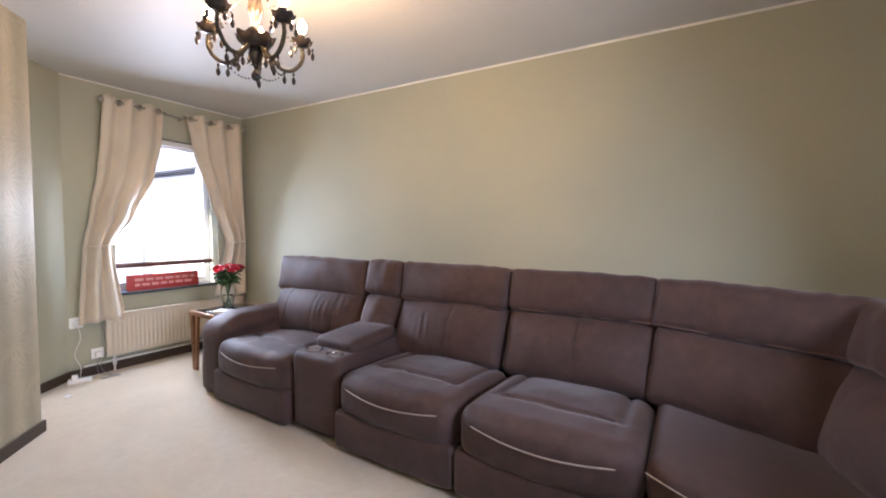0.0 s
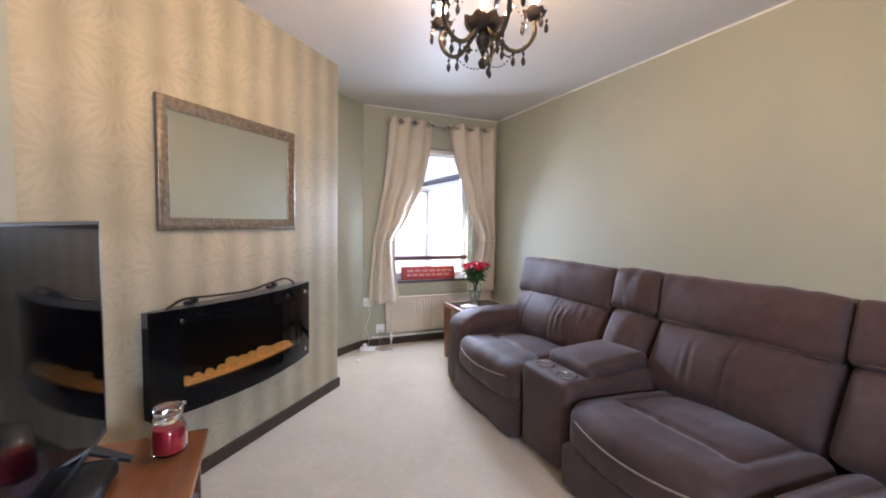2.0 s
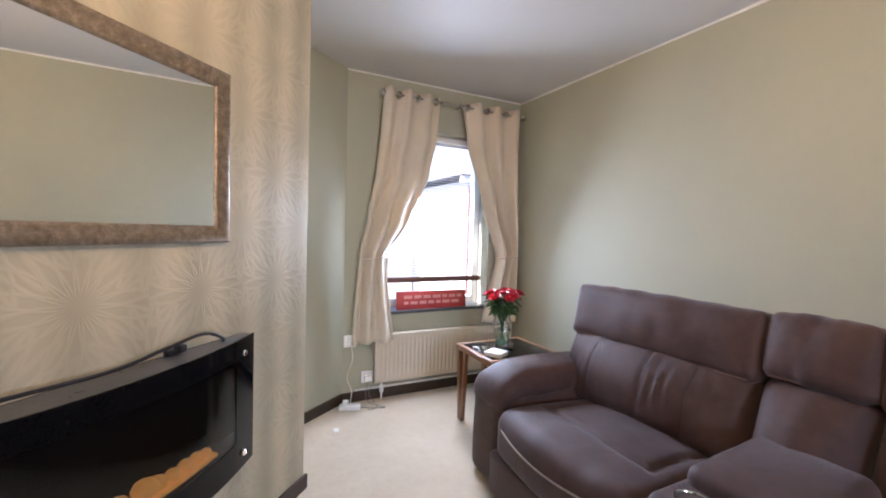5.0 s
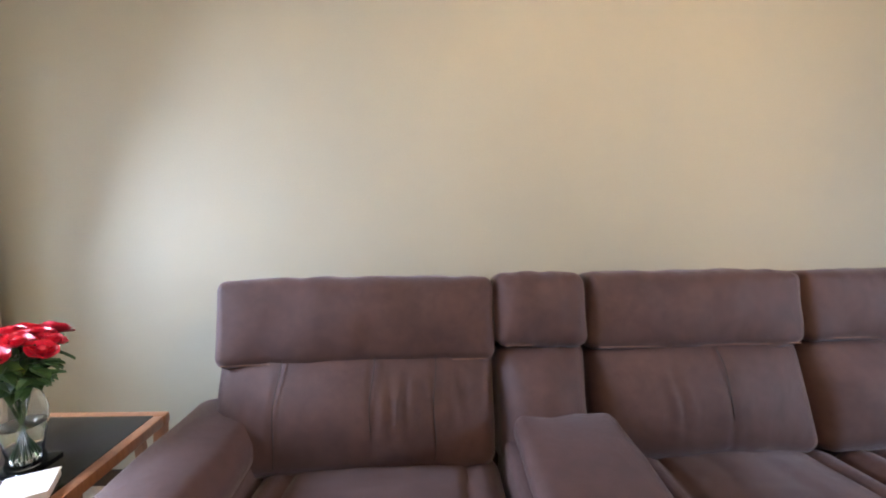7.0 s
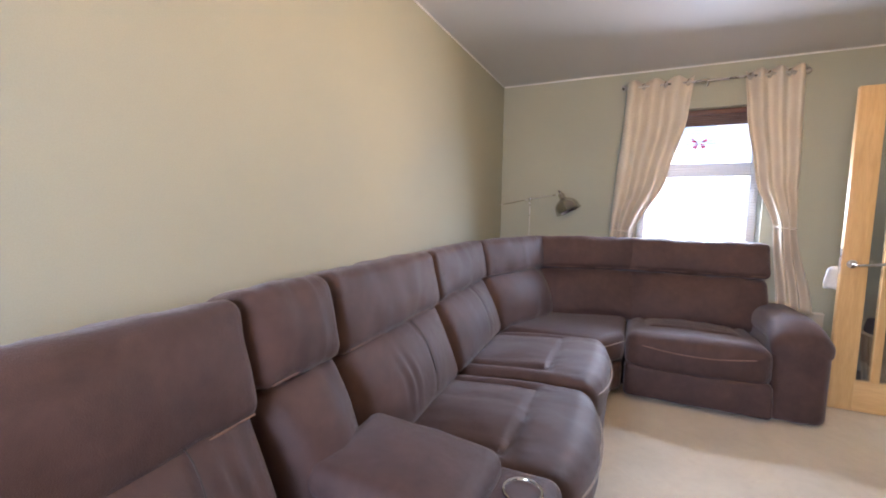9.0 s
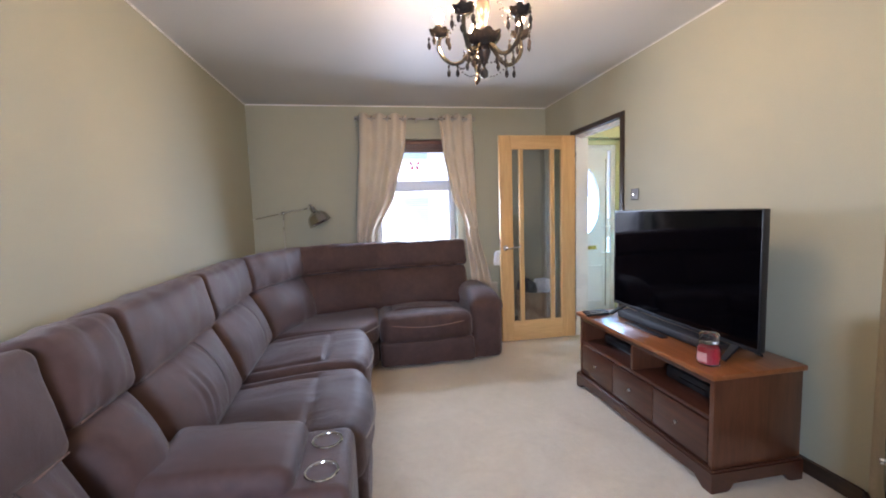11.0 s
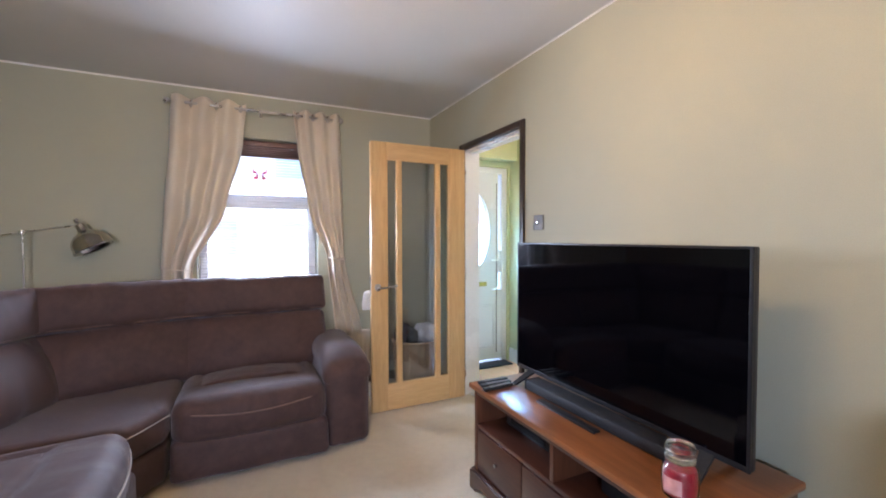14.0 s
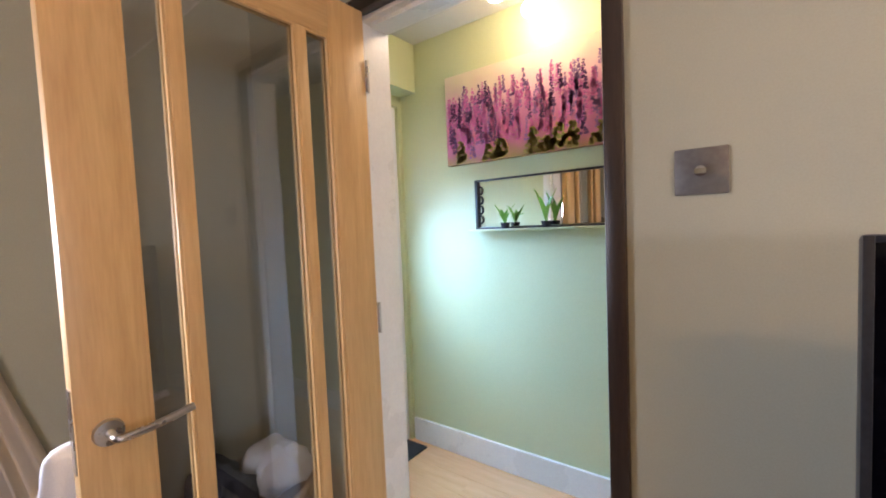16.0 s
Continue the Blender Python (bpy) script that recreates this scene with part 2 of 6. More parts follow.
def carpet_material():
    m, t, p = nodes_of("cream_carpet")
    co = coords(t)
    lay = node(t, "TexNoise", {"Vector": co, "Scale": 2.6, "Detail": 6.0, "Roughness": 0.65, "Distortion": 0.7})
    tread = node(t, "TexNoise", {"Vector": co, "Scale": 24.0, "Detail": 5.0, "Roughness": 0.75})
    pile = node(t, "TexNoise", {"Vector": co, "Scale": 420.0, "Detail": 2.0})
    c1 = ramp(t, lay.outputs[0], [(0.28, (0.575, 0.485, 0.36)), (0.72, (0.68, 0.59, 0.46))])
    c2 = ramp(t, tread.outputs[0], [(0.30, (0.90, 0.89, 0.88)), (0.66, (1, 1, 1))])
    c3 = ramp(t, pile.outputs[0], [(0.3, (0.82, 0.81, 0.80)), (0.7, (1, 1, 1))])
    col = mixc(t, 1.0, mixc(t, 1.0, c1.outputs[0], c2.outputs[0], "MULTIPLY"), c3.outputs[0], "MULTIPLY")
    t.links.new(col, p.inputs["Base Color"])
    p.inputs["Roughness"].default_value = 0.95
    p.inputs["Sheen Weight"].default_value = 0.25
    hgt = node(t, "Math", {0: pile.outputs[0], 1: 0.4, 2: tread.outputs[0]}, mode="MULTIPLY_ADD")
    bp = node(t, "Bump", {"Height": hgt.outputs[0], "Strength": 0.7, "Distance": 0.006})
    t.links.new(bp.outputs[0], p.inputs["Normal"])
    return m


def sofa_material():
    """Brown faux suede with soft cloudy nap and fine grain."""
    m, t, p = nodes_of("brown_faux_suede")
    co = coords(t)
    nap = node(t, "TexNoise", {"Vector": co, "Scale": 9.0, "Detail": 6.0, "Roughness": 0.62, "Distortion": 0.5})
    mid = node(t, "TexNoise", {"Vector": co, "Scale": 26.0, "Detail": 4.0})
    grain = node(t, "TexVoronoi", {"Vector": co, "Scale": 420.0})
    c1 = ramp(t, nap.outputs[0], [(0.28, (0.053, 0.0288, 0.0258)), (0.72, (0.085, 0.0470, 0.0420))])
    c2 = ramp(t, mid.outputs[0], [(0.30, (0.86, 0.86, 0.86)), (0.65, (1, 1, 1))])
    t.links.new(mixc(t, 1.0, c1.outputs[0], c2.outputs[0], "MULTIPLY"), p.inputs["Base Color"])
    rr = node(t, "Math", {0: nap.outputs[0], 1: 0.24, 2: 0.50}, mode="MULTIPLY_ADD")
    t.links.new(rr.outputs[0], p.inputs["Roughness"])
    p.inputs["Sheen Weight"].default_value = 0.24
    p.inputs["Sheen Tint"].default_value = (0.95, 0.94, 1.0, 1)
    p.inputs["Sheen Roughness"].default_value = 0.4
    p.inputs["Specular IOR Level"].default_value = 0.30
    hgt = node(t, "Math", {0: mid.outputs[0], 1: 2.2, 2: grain.outputs[0]}, mode="MULTIPLY_ADD")
    bp = node(t, "Bump", {"Height": hgt.outputs[0], "Strength": 0.35, "Distance": 0.0025})
    t.links.new(bp.outputs[0], p.inputs["Normal"])
    return m


def wallpaper_material():
    """Champagne wallpaper: soft vertical bands, their sheen painted into the colour, with an embossed swirl; the
    breast's face runs along local x.
    """
    m, t, p = nodes_of("champagne_embossed_wallpaper")
    co = coords(t)
    sep = node(t, "SeparateXYZ", {0: co})
    u = sep.outputs[0]
    band = node(t, "Math", {0: node(t, "Math", {0: u, 1: 35.0}, mode="MULTIPLY").outputs[0]}, mode="SINE")
    wob = node(t, "TexNoise", {"Vector": co, "Scale": 5.0, "Detail": 3.0})
    bandw = node(t, "Math", {0: band.outputs[0], 1: 0.30, 2: node(t, "Math", {0: wob.outputs[0], 1: 0.7, 2: 0.15}, mode="MULTIPLY_ADD").outputs[0]}, mode="MULTIPLY_ADD")

    def ma(mode, a, b=None, c=None):
        ins = {0: a}
        if b is not None:
            ins[1] = b
        if c is not None:
            ins[2] = c
        return node(t, "Math", ins, mode=mode).outputs[0]

    def rosette(du, dz, pu, pz, spokes):
        """Overlapping arcs drawn round the centres of a grid, fading in and out with the radius."""
        x = ma("MULTIPLY", ma("SUBTRACT", ma("FRACT", ma("MULTIPLY_ADD", u, 1 / pu, du)), 0.5), pu)
        z = ma("MULTIPLY", ma("SUBTRACT", ma("FRACT", ma("MULTIPLY_ADD", sep.outputs[2], 1 / pz, dz)), 0.5), pz)
        r = ma("SQRT", ma("ADD", ma("MULTIPLY", x, x), ma("MULTIPLY", z, z)))
        th = ma("ARCTAN2", z, x)
        a = ma("SINE", ma("MULTIPLY_ADD", r, 30.0, ma("MULTIPLY", th, spokes)))
        b = ma("SINE", ma("MULTIPLY_ADD", r, -30.0, ma("MULTIPLY", th, spokes)))
        sharp = ma("MAXIMUM", ma("POWER", ma("MAXIMUM", a, 0.0), 2.0), ma("POWER", ma("MAXIMUM", b, 0.0), 2.0))
        mask = ramp(t, r, [(0.02, (0, 0, 0)), (0.05, (1, 1, 1)), (0.20, (1, 1, 1)), (0.225, (0, 0, 0))])
        return ma("MULTIPLY", sharp, mask.outputs[0])

    lines = ma("MAXIMUM", rosette(0.15, 0.1, 0.37, 0.44, 18.0), rosette(0.65, 0.6, 0.37, 0.44, 18.0))
    worn = ramp(t, node(t, "TexNoise", {"Vector": co, "Scale": 3.5, "Detail": 2.0}).outputs[0], [(0.34, (0.25, 0.25, 0.25)), (0.58, (1, 1, 1))])
    emb = node(t, "Math", {0: lines, 1: worn.outputs[0]}, mode="MULTIPLY")
    # light and dark bands of reflected sheen, painted as base colour
    c = ramp(t, bandw.outputs[0], [(0.10, (0.385, 0.345, 0.250)), (0.90, (0.515, 0.462, 0.342))])
    e = ramp(t, emb.outputs[0], [(0.10, (0.905, 0.90, 0.89)), (0.85, (1.0, 1.0, 1.0))])
    t.links.new(mixc(t, 1.0, c.outputs[0], e.outputs[0], "MULTIPLY"), p.inputs["Base Color"])
    t.links.new(ma("MULTIPLY_ADD", bandw.outputs[0], -0.10, 0.62), p.inputs["Roughness"])
    p.inputs["Metallic"].default_value = 0.12
    bp = node(t, "Bump", {"Height": emb.outputs[0], "Strength": 0.14, "Distance": 0.003})
    t.links.new(bp.outputs[0], p.inputs["Normal"])
    return m


def curtain_material():
    """Cream woven cloth that lets some daylight through."""
    m, t, p = nodes_of("cream_curtain_cloth")
    co = coords(t)
    n1 = node(t, "TexNoise", {"Vector": co, "Scale": 3.0, "Detail": 4.0})
    wv = node(t, "TexNoise", {"Vector": node(t, "Mapping", {0: co, "Scale": (500, 500, 120)}).outputs[0], "Scale": 1.0})
    c = ramp(t, n1.outputs[0], [(0.3, (0.60, 0.52, 0.41)), (0.7, (0.70, 0.62, 0.50))])
    t.links.new(c.outputs[0], p.inputs["Base Color"])
    p.inputs["Roughness"].default_value = 0.85
    p.inputs["Sheen Weight"].default_value = 0.2
    bp = node(t, "Bump", {"Height": wv.outputs[0], "Strength": 0.25, "Distance": 0.001})
    t.links.new(bp.outputs[0], p.inputs["Normal"])
    tl = node(t, "BsdfTranslucent", {"Color": (0.75, 0.58, 0.40, 1)})
    mx = node(t, "MixShader", {0: 0.07, 1: p.outputs[0], 2: tl.outputs[0]})
    t.links.new(mx.outputs[0], t.nodes["Material Output"].inputs[0])
    return m


def frame_material():
    """Distressed champagne-silver picture moulding."""
    m, t, p = nodes_of("distressed_silver_frame")
    co = coords(t)
    n1 = node(t, "TexNoise", {"Vector": co, "Scale": 38.0, "Detail": 6.0, "Roughness": 0.75})
    n2 = node(t, "TexNoise", {"Vector": co, "Scale": 160.0, "Detail": 2.0})
    c = ramp(t, n1.outputs[0], [(0.32, (0.13, 0.096, 0.066)), (0.5, (0.215, 0.168, 0.120)), (0.68, (0.31, 0.262, 0.20))])
    t.links.new(c.outputs[0], p.inputs["Base Color"])
    p.inputs["Metallic"].default_value = 0.55
    p.inputs["Roughness"].default_value = 0.42
    bp = node(t, "Bump", {"Height": n2.outputs[0], "Strength": 0.35, "Distance": 0.002})
    t.links.new(bp.outputs[0], p.inputs["Normal"])
    return m


def canvas_material():
    """Printed canvas: pale sky above a hazy pink and purple field."""
    m, t, p = nodes_of("lavender_canvas_print")
    co = coords(t)
    sep = node(t, "SeparateXYZ", {0: co})
    n1 = node(t, "TexNoise", {"Vector": co, "Scale": 7.0, "Detail": 4.0})
    h = node(t, "Math", {0: n1.outputs[0], 1: 0.18, 2: sep.outputs[2]}, mode="MULTIPLY_ADD")
    c = ramp(t, h.outputs[0], [(0.08, (0.36, 0.22, 0.08)), (0.17, (0.56, 0.15, 0.26)), (0.30, (0.66, 0.22, 0.38)), (0.42, (0.72, 0.42, 0.44)), (0.52, (0.72, 0.58, 0.42))])
    t.links.new(c.outputs[0], p.inputs["Base Color"])
    p.inputs["Roughness"].default_value = 0.6
    return m


CARPET, SUEDE, WALLPAPER, CLOTH, FRAMEM, CANVAS = carpet_material(), sofa_material(), wallpaper_material(), curtain_material(), frame_material(), canvas_material()
PIPING = surf("pale_piping_thread", (0.24, 0.194, 0.168), (0.33, 0.275, 0.24), 30, 0.5)
SEAM = surf("dark_seam", (0.02, 0.012, 0.010), (0.03, 0.018, 0.015), 30, 0.7)
LAV = [surf("purple_floret", (0.24, 0.10, 0.28), (0.36, 0.17, 0.38), 30, 0.6), surf("pink_floret", (0.62, 0.10, 0.34), (0.75, 0.20, 0.45), 30, 0.6),
       surf("plum_floret", (0.12, 0.04, 0.13), (0.20, 0.07, 0.20), 30, 0.6), surf("ochre_foliage", (0.30, 0.24, 0.05), (0.40, 0.32, 0.09), 30, 0.6)]

# ---- mesh helpers ----


def place_of(ob):
    m = ob.matrix_basis.copy()
    while ob.parent:
        ob = ob.parent
        m = ob.matrix_basis @ m
    return m


def mesh_from(name, bm, material, smooth=True):
    me = bpy.data.meshes.new(name)
    bm.normal_update()
    bm.to_mesh(me)
    bm.free()
    for mm in (material if isinstance(material, (list, tuple)) else [material]):
        me.materials.append(mm)
    if smooth:
        me.polygons.foreach_set("use_smooth", [True] * len(me.polygons))
        me.set_sharp_from_angle(angle=radians(38))
    return me


def thing(name, at=(0, 0, 0), label="", category="", group="", kind="", yaw=0.0):
    ob = new(name)
    ob.empty_display_size = 0.05
    ob.matrix_basis = pose(*at, 0, 0, yaw)
    return tagged(ob, label, category, group, kind)


def part(name, bm, material, parent, label="", world=True, smooth=True):
    """Links a bmesh as one mesh object under a thing or part; world: it was drawn in world coordinates."""
    if world:
        bm.transform(place_of(parent).inverted())
    ob = new(name, mesh_from(name, bm, material, smooth))
    ob.parent = parent
    return tagged(ob, label)


def again(ob, m):
    """The same mesh once more under the same parent, at a local pose."""
    o = new(ob.name.split(".")[0], ob.data)
    o.parent = ob.parent
    o.matrix_basis = m
    for k in ("label",):
        if k in ob:
            o[k] = ob[k]
    return o


def single(name, bm, material, label="", category="", kind="", group="", smooth=True):
    return tagged(new(name, mesh_from(name, bm, material, smooth)), label, category, group, kind)


def box(bm, x0, x1, y0, y1, z0, z1, bevel=0.0, seg=2):
    r = bmesh.ops.create_cube(bm, size=1)
    vs = r["verts"]
    bmesh.ops.scale(bm, vec=(x1 - x0, y1 - y0, z1 - z0), verts=vs)
    bmesh.ops.translate(bm, vec=((x0 + x1) / 2, (y0 + y1) / 2, (z0 + z1) / 2), verts=vs)
    if bevel:
        es = list({e for v in vs for e in v.link_edges})
        bmesh.ops.bevel(bm, geom=es, offset=bevel, segments=seg, profile=0.5, affect="EDGES")
    return bm


def boxes(*rows, bevel=0.0):
    bm = bmesh.new()
    for r in rows:
        box(bm, *r, bevel=bevel)
    return bm


def cube(x0, x1, y0, y1, z0, z1, bevel=0.0):
    return box(bmesh.new(), x0, x1, y0, y1, z0, z1, bevel)


def prism(poly, z0, z1, bevel=0.0, bm=None):
    bm = bm or bmesh.new()
    lo = [bm.verts.new((x, y, z0)) for x, y in poly]
    hi = [bm.verts.new((x, y, z1)) for x, y in poly]
    n = len(poly)
    fs = [bm.faces.new(lo[::-1]), bm.faces.new(hi)]
    fs += [bm.faces.new((lo[i], lo[(i + 1) % n], hi[(i + 1) % n], hi[i])) for i in range(n)]
    bmesh.ops.recalc_face_normals(bm, faces=fs)
    if bevel:
        bmesh.ops.bevel(bm, geom=list({e for f in fs for e in f.edges}), offset=bevel, segments=3, profile=0.5, affect="EDGES")
    return bm


def turned(profile, at=(0, 0, 0), seg=24, bm=None, m=None):
    """A lathe shape from (radius, height) rows."""
    bm = bm or bmesh.new()
    m = m or Matrix()
    rings = []
    for r, z in profile:
        if r < 1e-5:
            rings.append([bm.verts.new(m @ Vector((at[0], at[1], at[2] + z)))])
        else:
            rings.append([bm.verts.new(m @ Vector((at[0] + r * math.cos(2 * math.pi * i / seg), at[1] + r * math.sin(2 * math.pi * i / seg), at[2] + z))) for i in range(seg)])
    fs = []
    for a, b in zip(rings, rings[1:]):
        for i in range(seg):
            j = (i + 1) % seg
            q = [a[0] if len(a) == 1 else a[i], a[0] if len(a) == 1 else a[j], b[0] if len(b) == 1 else b[j], b[0] if len(b) == 1 else b[i]]
            q = [v for k, v in enumerate(q) if v not in q[:k]]
            if len(q) > 2:
                fs.append(bm.faces.new(q))
    bmesh.ops.recalc_face_normals(bm, faces=fs)
    return bm


def tube(points, r, seg=8, bm=None):
    """A round bar swept along points; r may be one radius or one a point."""
    bm = bm or bmesh.new()
    pts = [Vector(p) for p in points]
    rs = r if isinstance(r, (list, tuple)) else [r] * len(pts)
    rings, up = [], Vector((0.13, 0.31, 0.94))
    for i, p in enumerate(pts):
        d = (pts[min(i + 1, len(pts) - 1)] - pts[max(i - 1, 0)]).normalized()
        a = d.cross(up)
        if a.length < 0.05:
            a = d.cross(Vector((1, 0, 0)))
        a.normalize()
        b = d.cross(a)
        up = -b if i else up
        up = a.cross(d)
        rings.append([bm.verts.new(p + (a * math.cos(2 * math.pi * k / seg) + b * math.sin(2 * math.pi * k / seg)) * rs[i]) for k in range(seg)])
    fs = []
    for q, w in zip(rings, rings[1:]):
        for k in range(seg):
            fs.append(bm.faces.new((q[k], q[(k + 1) % seg], w[(k + 1) % seg], w[k])))
    fs.append(bm.faces.new(rings[0][::-1]))
    fs.append(bm.faces.new(rings[-1]))
    bmesh.ops.recalc_face_normals(bm, faces=fs)
    return bm


def smooth_line(points, n=6):
    """A curve through points."""
    p = [Vector(q) for q in points]
    p = [2 * p[0] - p[1]] + p + [2 * p[-1] - p[-2]]
    out = []
    for i in range(1, len(p) - 2):
        for k in range(n):
            t = k / n
            out.append(0.5 * ((2 * p[i]) + (p[i + 1] - p[i - 1]) * t + (2 * p[i - 1] - 5 * p[i] + 4 * p[i + 1] - p[i + 2]) * t * t + (3 * p[i] - p[i - 1] - 3 * p[i + 1] + p[i + 2]) * t ** 3))
    return out + [p[-2]]


def pillow(half, r, puff=(0, 0, 0), k=(7, 6, 5), wr=0.0, ws=7.0, fn=None, seed=0.0, bm=None):
    """A stuffed block: rounded edges, swollen faces, slight creases; fn maps its points to their place."""
    bm = bm or bmesh.new()
    axes = []
    for h, n in zip(half, k):
        inner = h - r
        mid = [(-inner + 2 * inner * i / (n - 1)) for i in range(n)]
        end = [inner + r * math.tan(radians(a)) for a in (15, 30, 45)]
        axes.append([-e for e in end[::-1]] + mid + end)
    seen = {}

    def vert(i, j, l):
        key = (i, j, l)
        if key not in seen:
            p = Vector((axes[0][i], axes[1][j], axes[2][l]))
            q = Vector([max(-(h - r), min(h - r, c)) for c, h in zip(p, half)])
            d = p - q
            p = q + d.normalized() * r if d.length > 1e-9 else q
            f = [c / h for c, h in zip(p, half)]
            w = [1 - min(1, c * c) for c in f]
            o = Vector((puff[0] * f[0] * w[1] * w[2], puff[1] * f[1] * w[0] * w[2], puff[2] * f[2] * w[0] * w[1]))
            if wr:
                s = noise.noise(Vector((p.x * ws * 1.7, p.y * ws, p.z * ws * 0.7)) + Vector((seed, seed * 1.7, 0))) + 0.5 * noise.noise(Vector((p.x * ws * 4.2, p.y * ws * 2, p.z * ws * 1.2)) + Vector((0, seed, 3)))
                o += Vector(f) * wr * s
            p = p + o
            seen[key] = bm.verts.new(fn(p) if fn else p)
        return seen[key]

    na, nb, nc = (len(a) - 1 for a in axes)
    fs = []
    for i in range(na):
        for j in range(nb):
            fs.append(bm.faces.new((vert(i, j, 0), vert(i, j + 1, 0), vert(i + 1, j + 1, 0), vert(i + 1, j, 0))))
            fs.append(bm.faces.new((vert(i, j, nc), vert(i + 1, j, nc), vert(i + 1, j + 1, nc), vert(i, j + 1, nc))))
    for i in range(na):
        for l in range(nc):
            fs.append(bm.faces.new((vert(i, 0, l), vert(i + 1, 0, l), vert(i + 1, 0, l + 1), vert(i, 0, l + 1))))
            fs.append(bm.faces.new((vert(i, nb, l), vert(i, nb, l + 1), vert(i + 1, nb, l + 1), vert(i + 1, nb, l))))
    for j in range(nb):
        for l in range(nc):
            fs.append(bm.faces.new((vert(0, j, l), vert(0, j, l + 1), vert(0, j + 1, l + 1), vert(0, j + 1, l))))
            fs.append(bm.faces.new((vert(na, j, l), vert(na, j + 1, l), vert(na, j + 1, l + 1), vert(na, j, l + 1))))
    bmesh.ops.recalc_face_normals(bm, faces=fs)
    return bm

# ---- the room's shell ----
N, S, W, E, H = 2.835, -0.315, -4.13, 1.27, 2.41
HS, HH = -1.215, 2.33
BE, BW = Vector((-1.88, -0.315)), Vector((-3.218, 0.938))   # chimney breast: ends of its face
FU = (BW - BE).normalized()
FN = Vector((FU.y, -FU.x)) if FU.y * 0 + (-FU.x) > 0 else Vector((-FU.y, FU.x))
FYAW = math.degrees(math.atan2(FU.y, FU.x))


def shell(name, bm, material, smooth=False):
    return single(name, bm, material, kind="structure", smooth=smooth)


shell("floor", cube(W - 0.25, E + 0.25, S - 0.07, N + 0.2, -0.12, 0.0), CARPET)
shell("floor_hall", cube(-1.6, E + 0.25, HS - 0.15, S - 0.072, -0.12, -0.004), MORTAR)
shell("ceiling", cube(W - 0.25, E + 0.25, S - 0.14, N + 0.2, H, H + 0.12), CEIL)
shell("ceiling_hall", cube(-1.6, E + 0.25, HS - 0.15, S - 0.142, HH, HH + 0.12), CEIL)
shell("wall_north", cube(W - 0.25, E + 0.25, N, N + 0.2, 0, H), PAINT)
WY0, WY1, WZ0, WZ1 = 1.66, 2.55, 0.635, 2.05
shell("wall_west", boxes((W - 0.25, W, 0.9, WY0, 0, H), (W - 0.25, W, WY1, N, 0, H), (W - 0.25, W, WY0, WY1, 0, WZ0), (W - 0.25, W, WY0, WY1, WZ1, H)), PAINT)
EY0, EY1, EZ0, EZ1 = 0.72, 1.60, 0.84, 2.07
shell("wall_east", boxes((E, E + 0.25, S - 0.13, EY0, 0, H), (E, E + 0.25, EY1, N, 0, H), (E, E + 0.25, EY0, EY1, 0, EZ0), (E, E + 0.25, EY0, EY1, EZ1, H)), PAINT)
DX0, DX1, DZ = -0.15, 0.622, 1.985
shell("wall_south", boxes((-2.3, DX0 - 0.012, S - 0.135, S, 0, H), (DX1 + 0.012, E, S - 0.135, S, 0, H), (DX0 - 0.012, DX1 + 0.012, S - 0.135, S, DZ + 0.012, H)), PAINT)
d = Vector((-3.45, 0.42)) - Vector((-4.13, 1.33))
nrm = Vector((d.y, -d.x)).normalized()
back = [Vector((-4.13, 1.33)), Vector((-3.45, 0.42)), Vector((-3.45, 0.42)) + nrm * 0.2, Vector((-4.13, 1.33)) + nrm * 0.2]
shell("wall_alcove", prism([tuple(p) for p in back], 0, H), PAINT)
# chimney breast set across the corner, drawn along its own face
L = (BW - BE).length
bb = prism([(0.0, 0.0), (L, 0.0), (L, -0.37), (L * 0.5, -0.75), (0.25, -0.28)], 0, H, 0.0)
breast = single("wall_chimney_breast", bb, WALLPAPER, kind="structure", smooth=False)
SGN = 1 if (Matrix.Rotation(radians(FYAW), 2) @ Vector((0, 1))).dot(FN) > 0 else -1
if SGN < 0:
    breast.data.transform(Matrix.Diagonal((1, -1, 1, 1)))
    breast.data.flip_normals()
breast.matrix_basis = Matrix.Translation((BE.x, BE.y, 0)) @ Matrix.Rotation(radians(FYAW), 4, "Z")


def on_face(u, off, z):
    """A place on the chimney breast: metres along the face, out from it, and up."""
    p = BE + FU * u + FN * off
    return Vector((p.x, p.y, z))


def rise(pts, width, z0, z1, bm=None):
    """A strip of trim along floor points, standing off by its width on the left of the way."""
    bm = bm or bmesh.new()
    for a, b in zip(pts, pts[1:]):
        a, b = Vector(a), Vector(b)
        n = Vector((-(b - a).y, (b - a).x)).normalized() * width
        prism([tuple(a), tuple(b), tuple(b + n), tuple(a + n)], z0, z1, 0.0, bm)
    return bm


# skirting boards
shell("baseboard_north", rise([(E - 0.001, N - 0.001), (W + 0.001, N - 0.001)], 0.014, 0.0, 0.07), SKIRT)
shell("baseboard_west", rise([(W + 0.001, N - 0.016), (W + 0.001, 1.33), (-3.46, 0.435)], 0.014, 0.0, 0.07), SKIRT)
shell("baseboard_breast", rise([tuple(BW + FU * 0.012 + FN * 0.002), tuple(BE + FN * 0.002)], 0.014, 0.0, 0.068), SKIRT)
shell("baseboard_south", rise([(-1.87, S + 0.001), (DX0 - 0.05, S + 0.001)], 0.014, 0.0, 0.07), SKIRT)
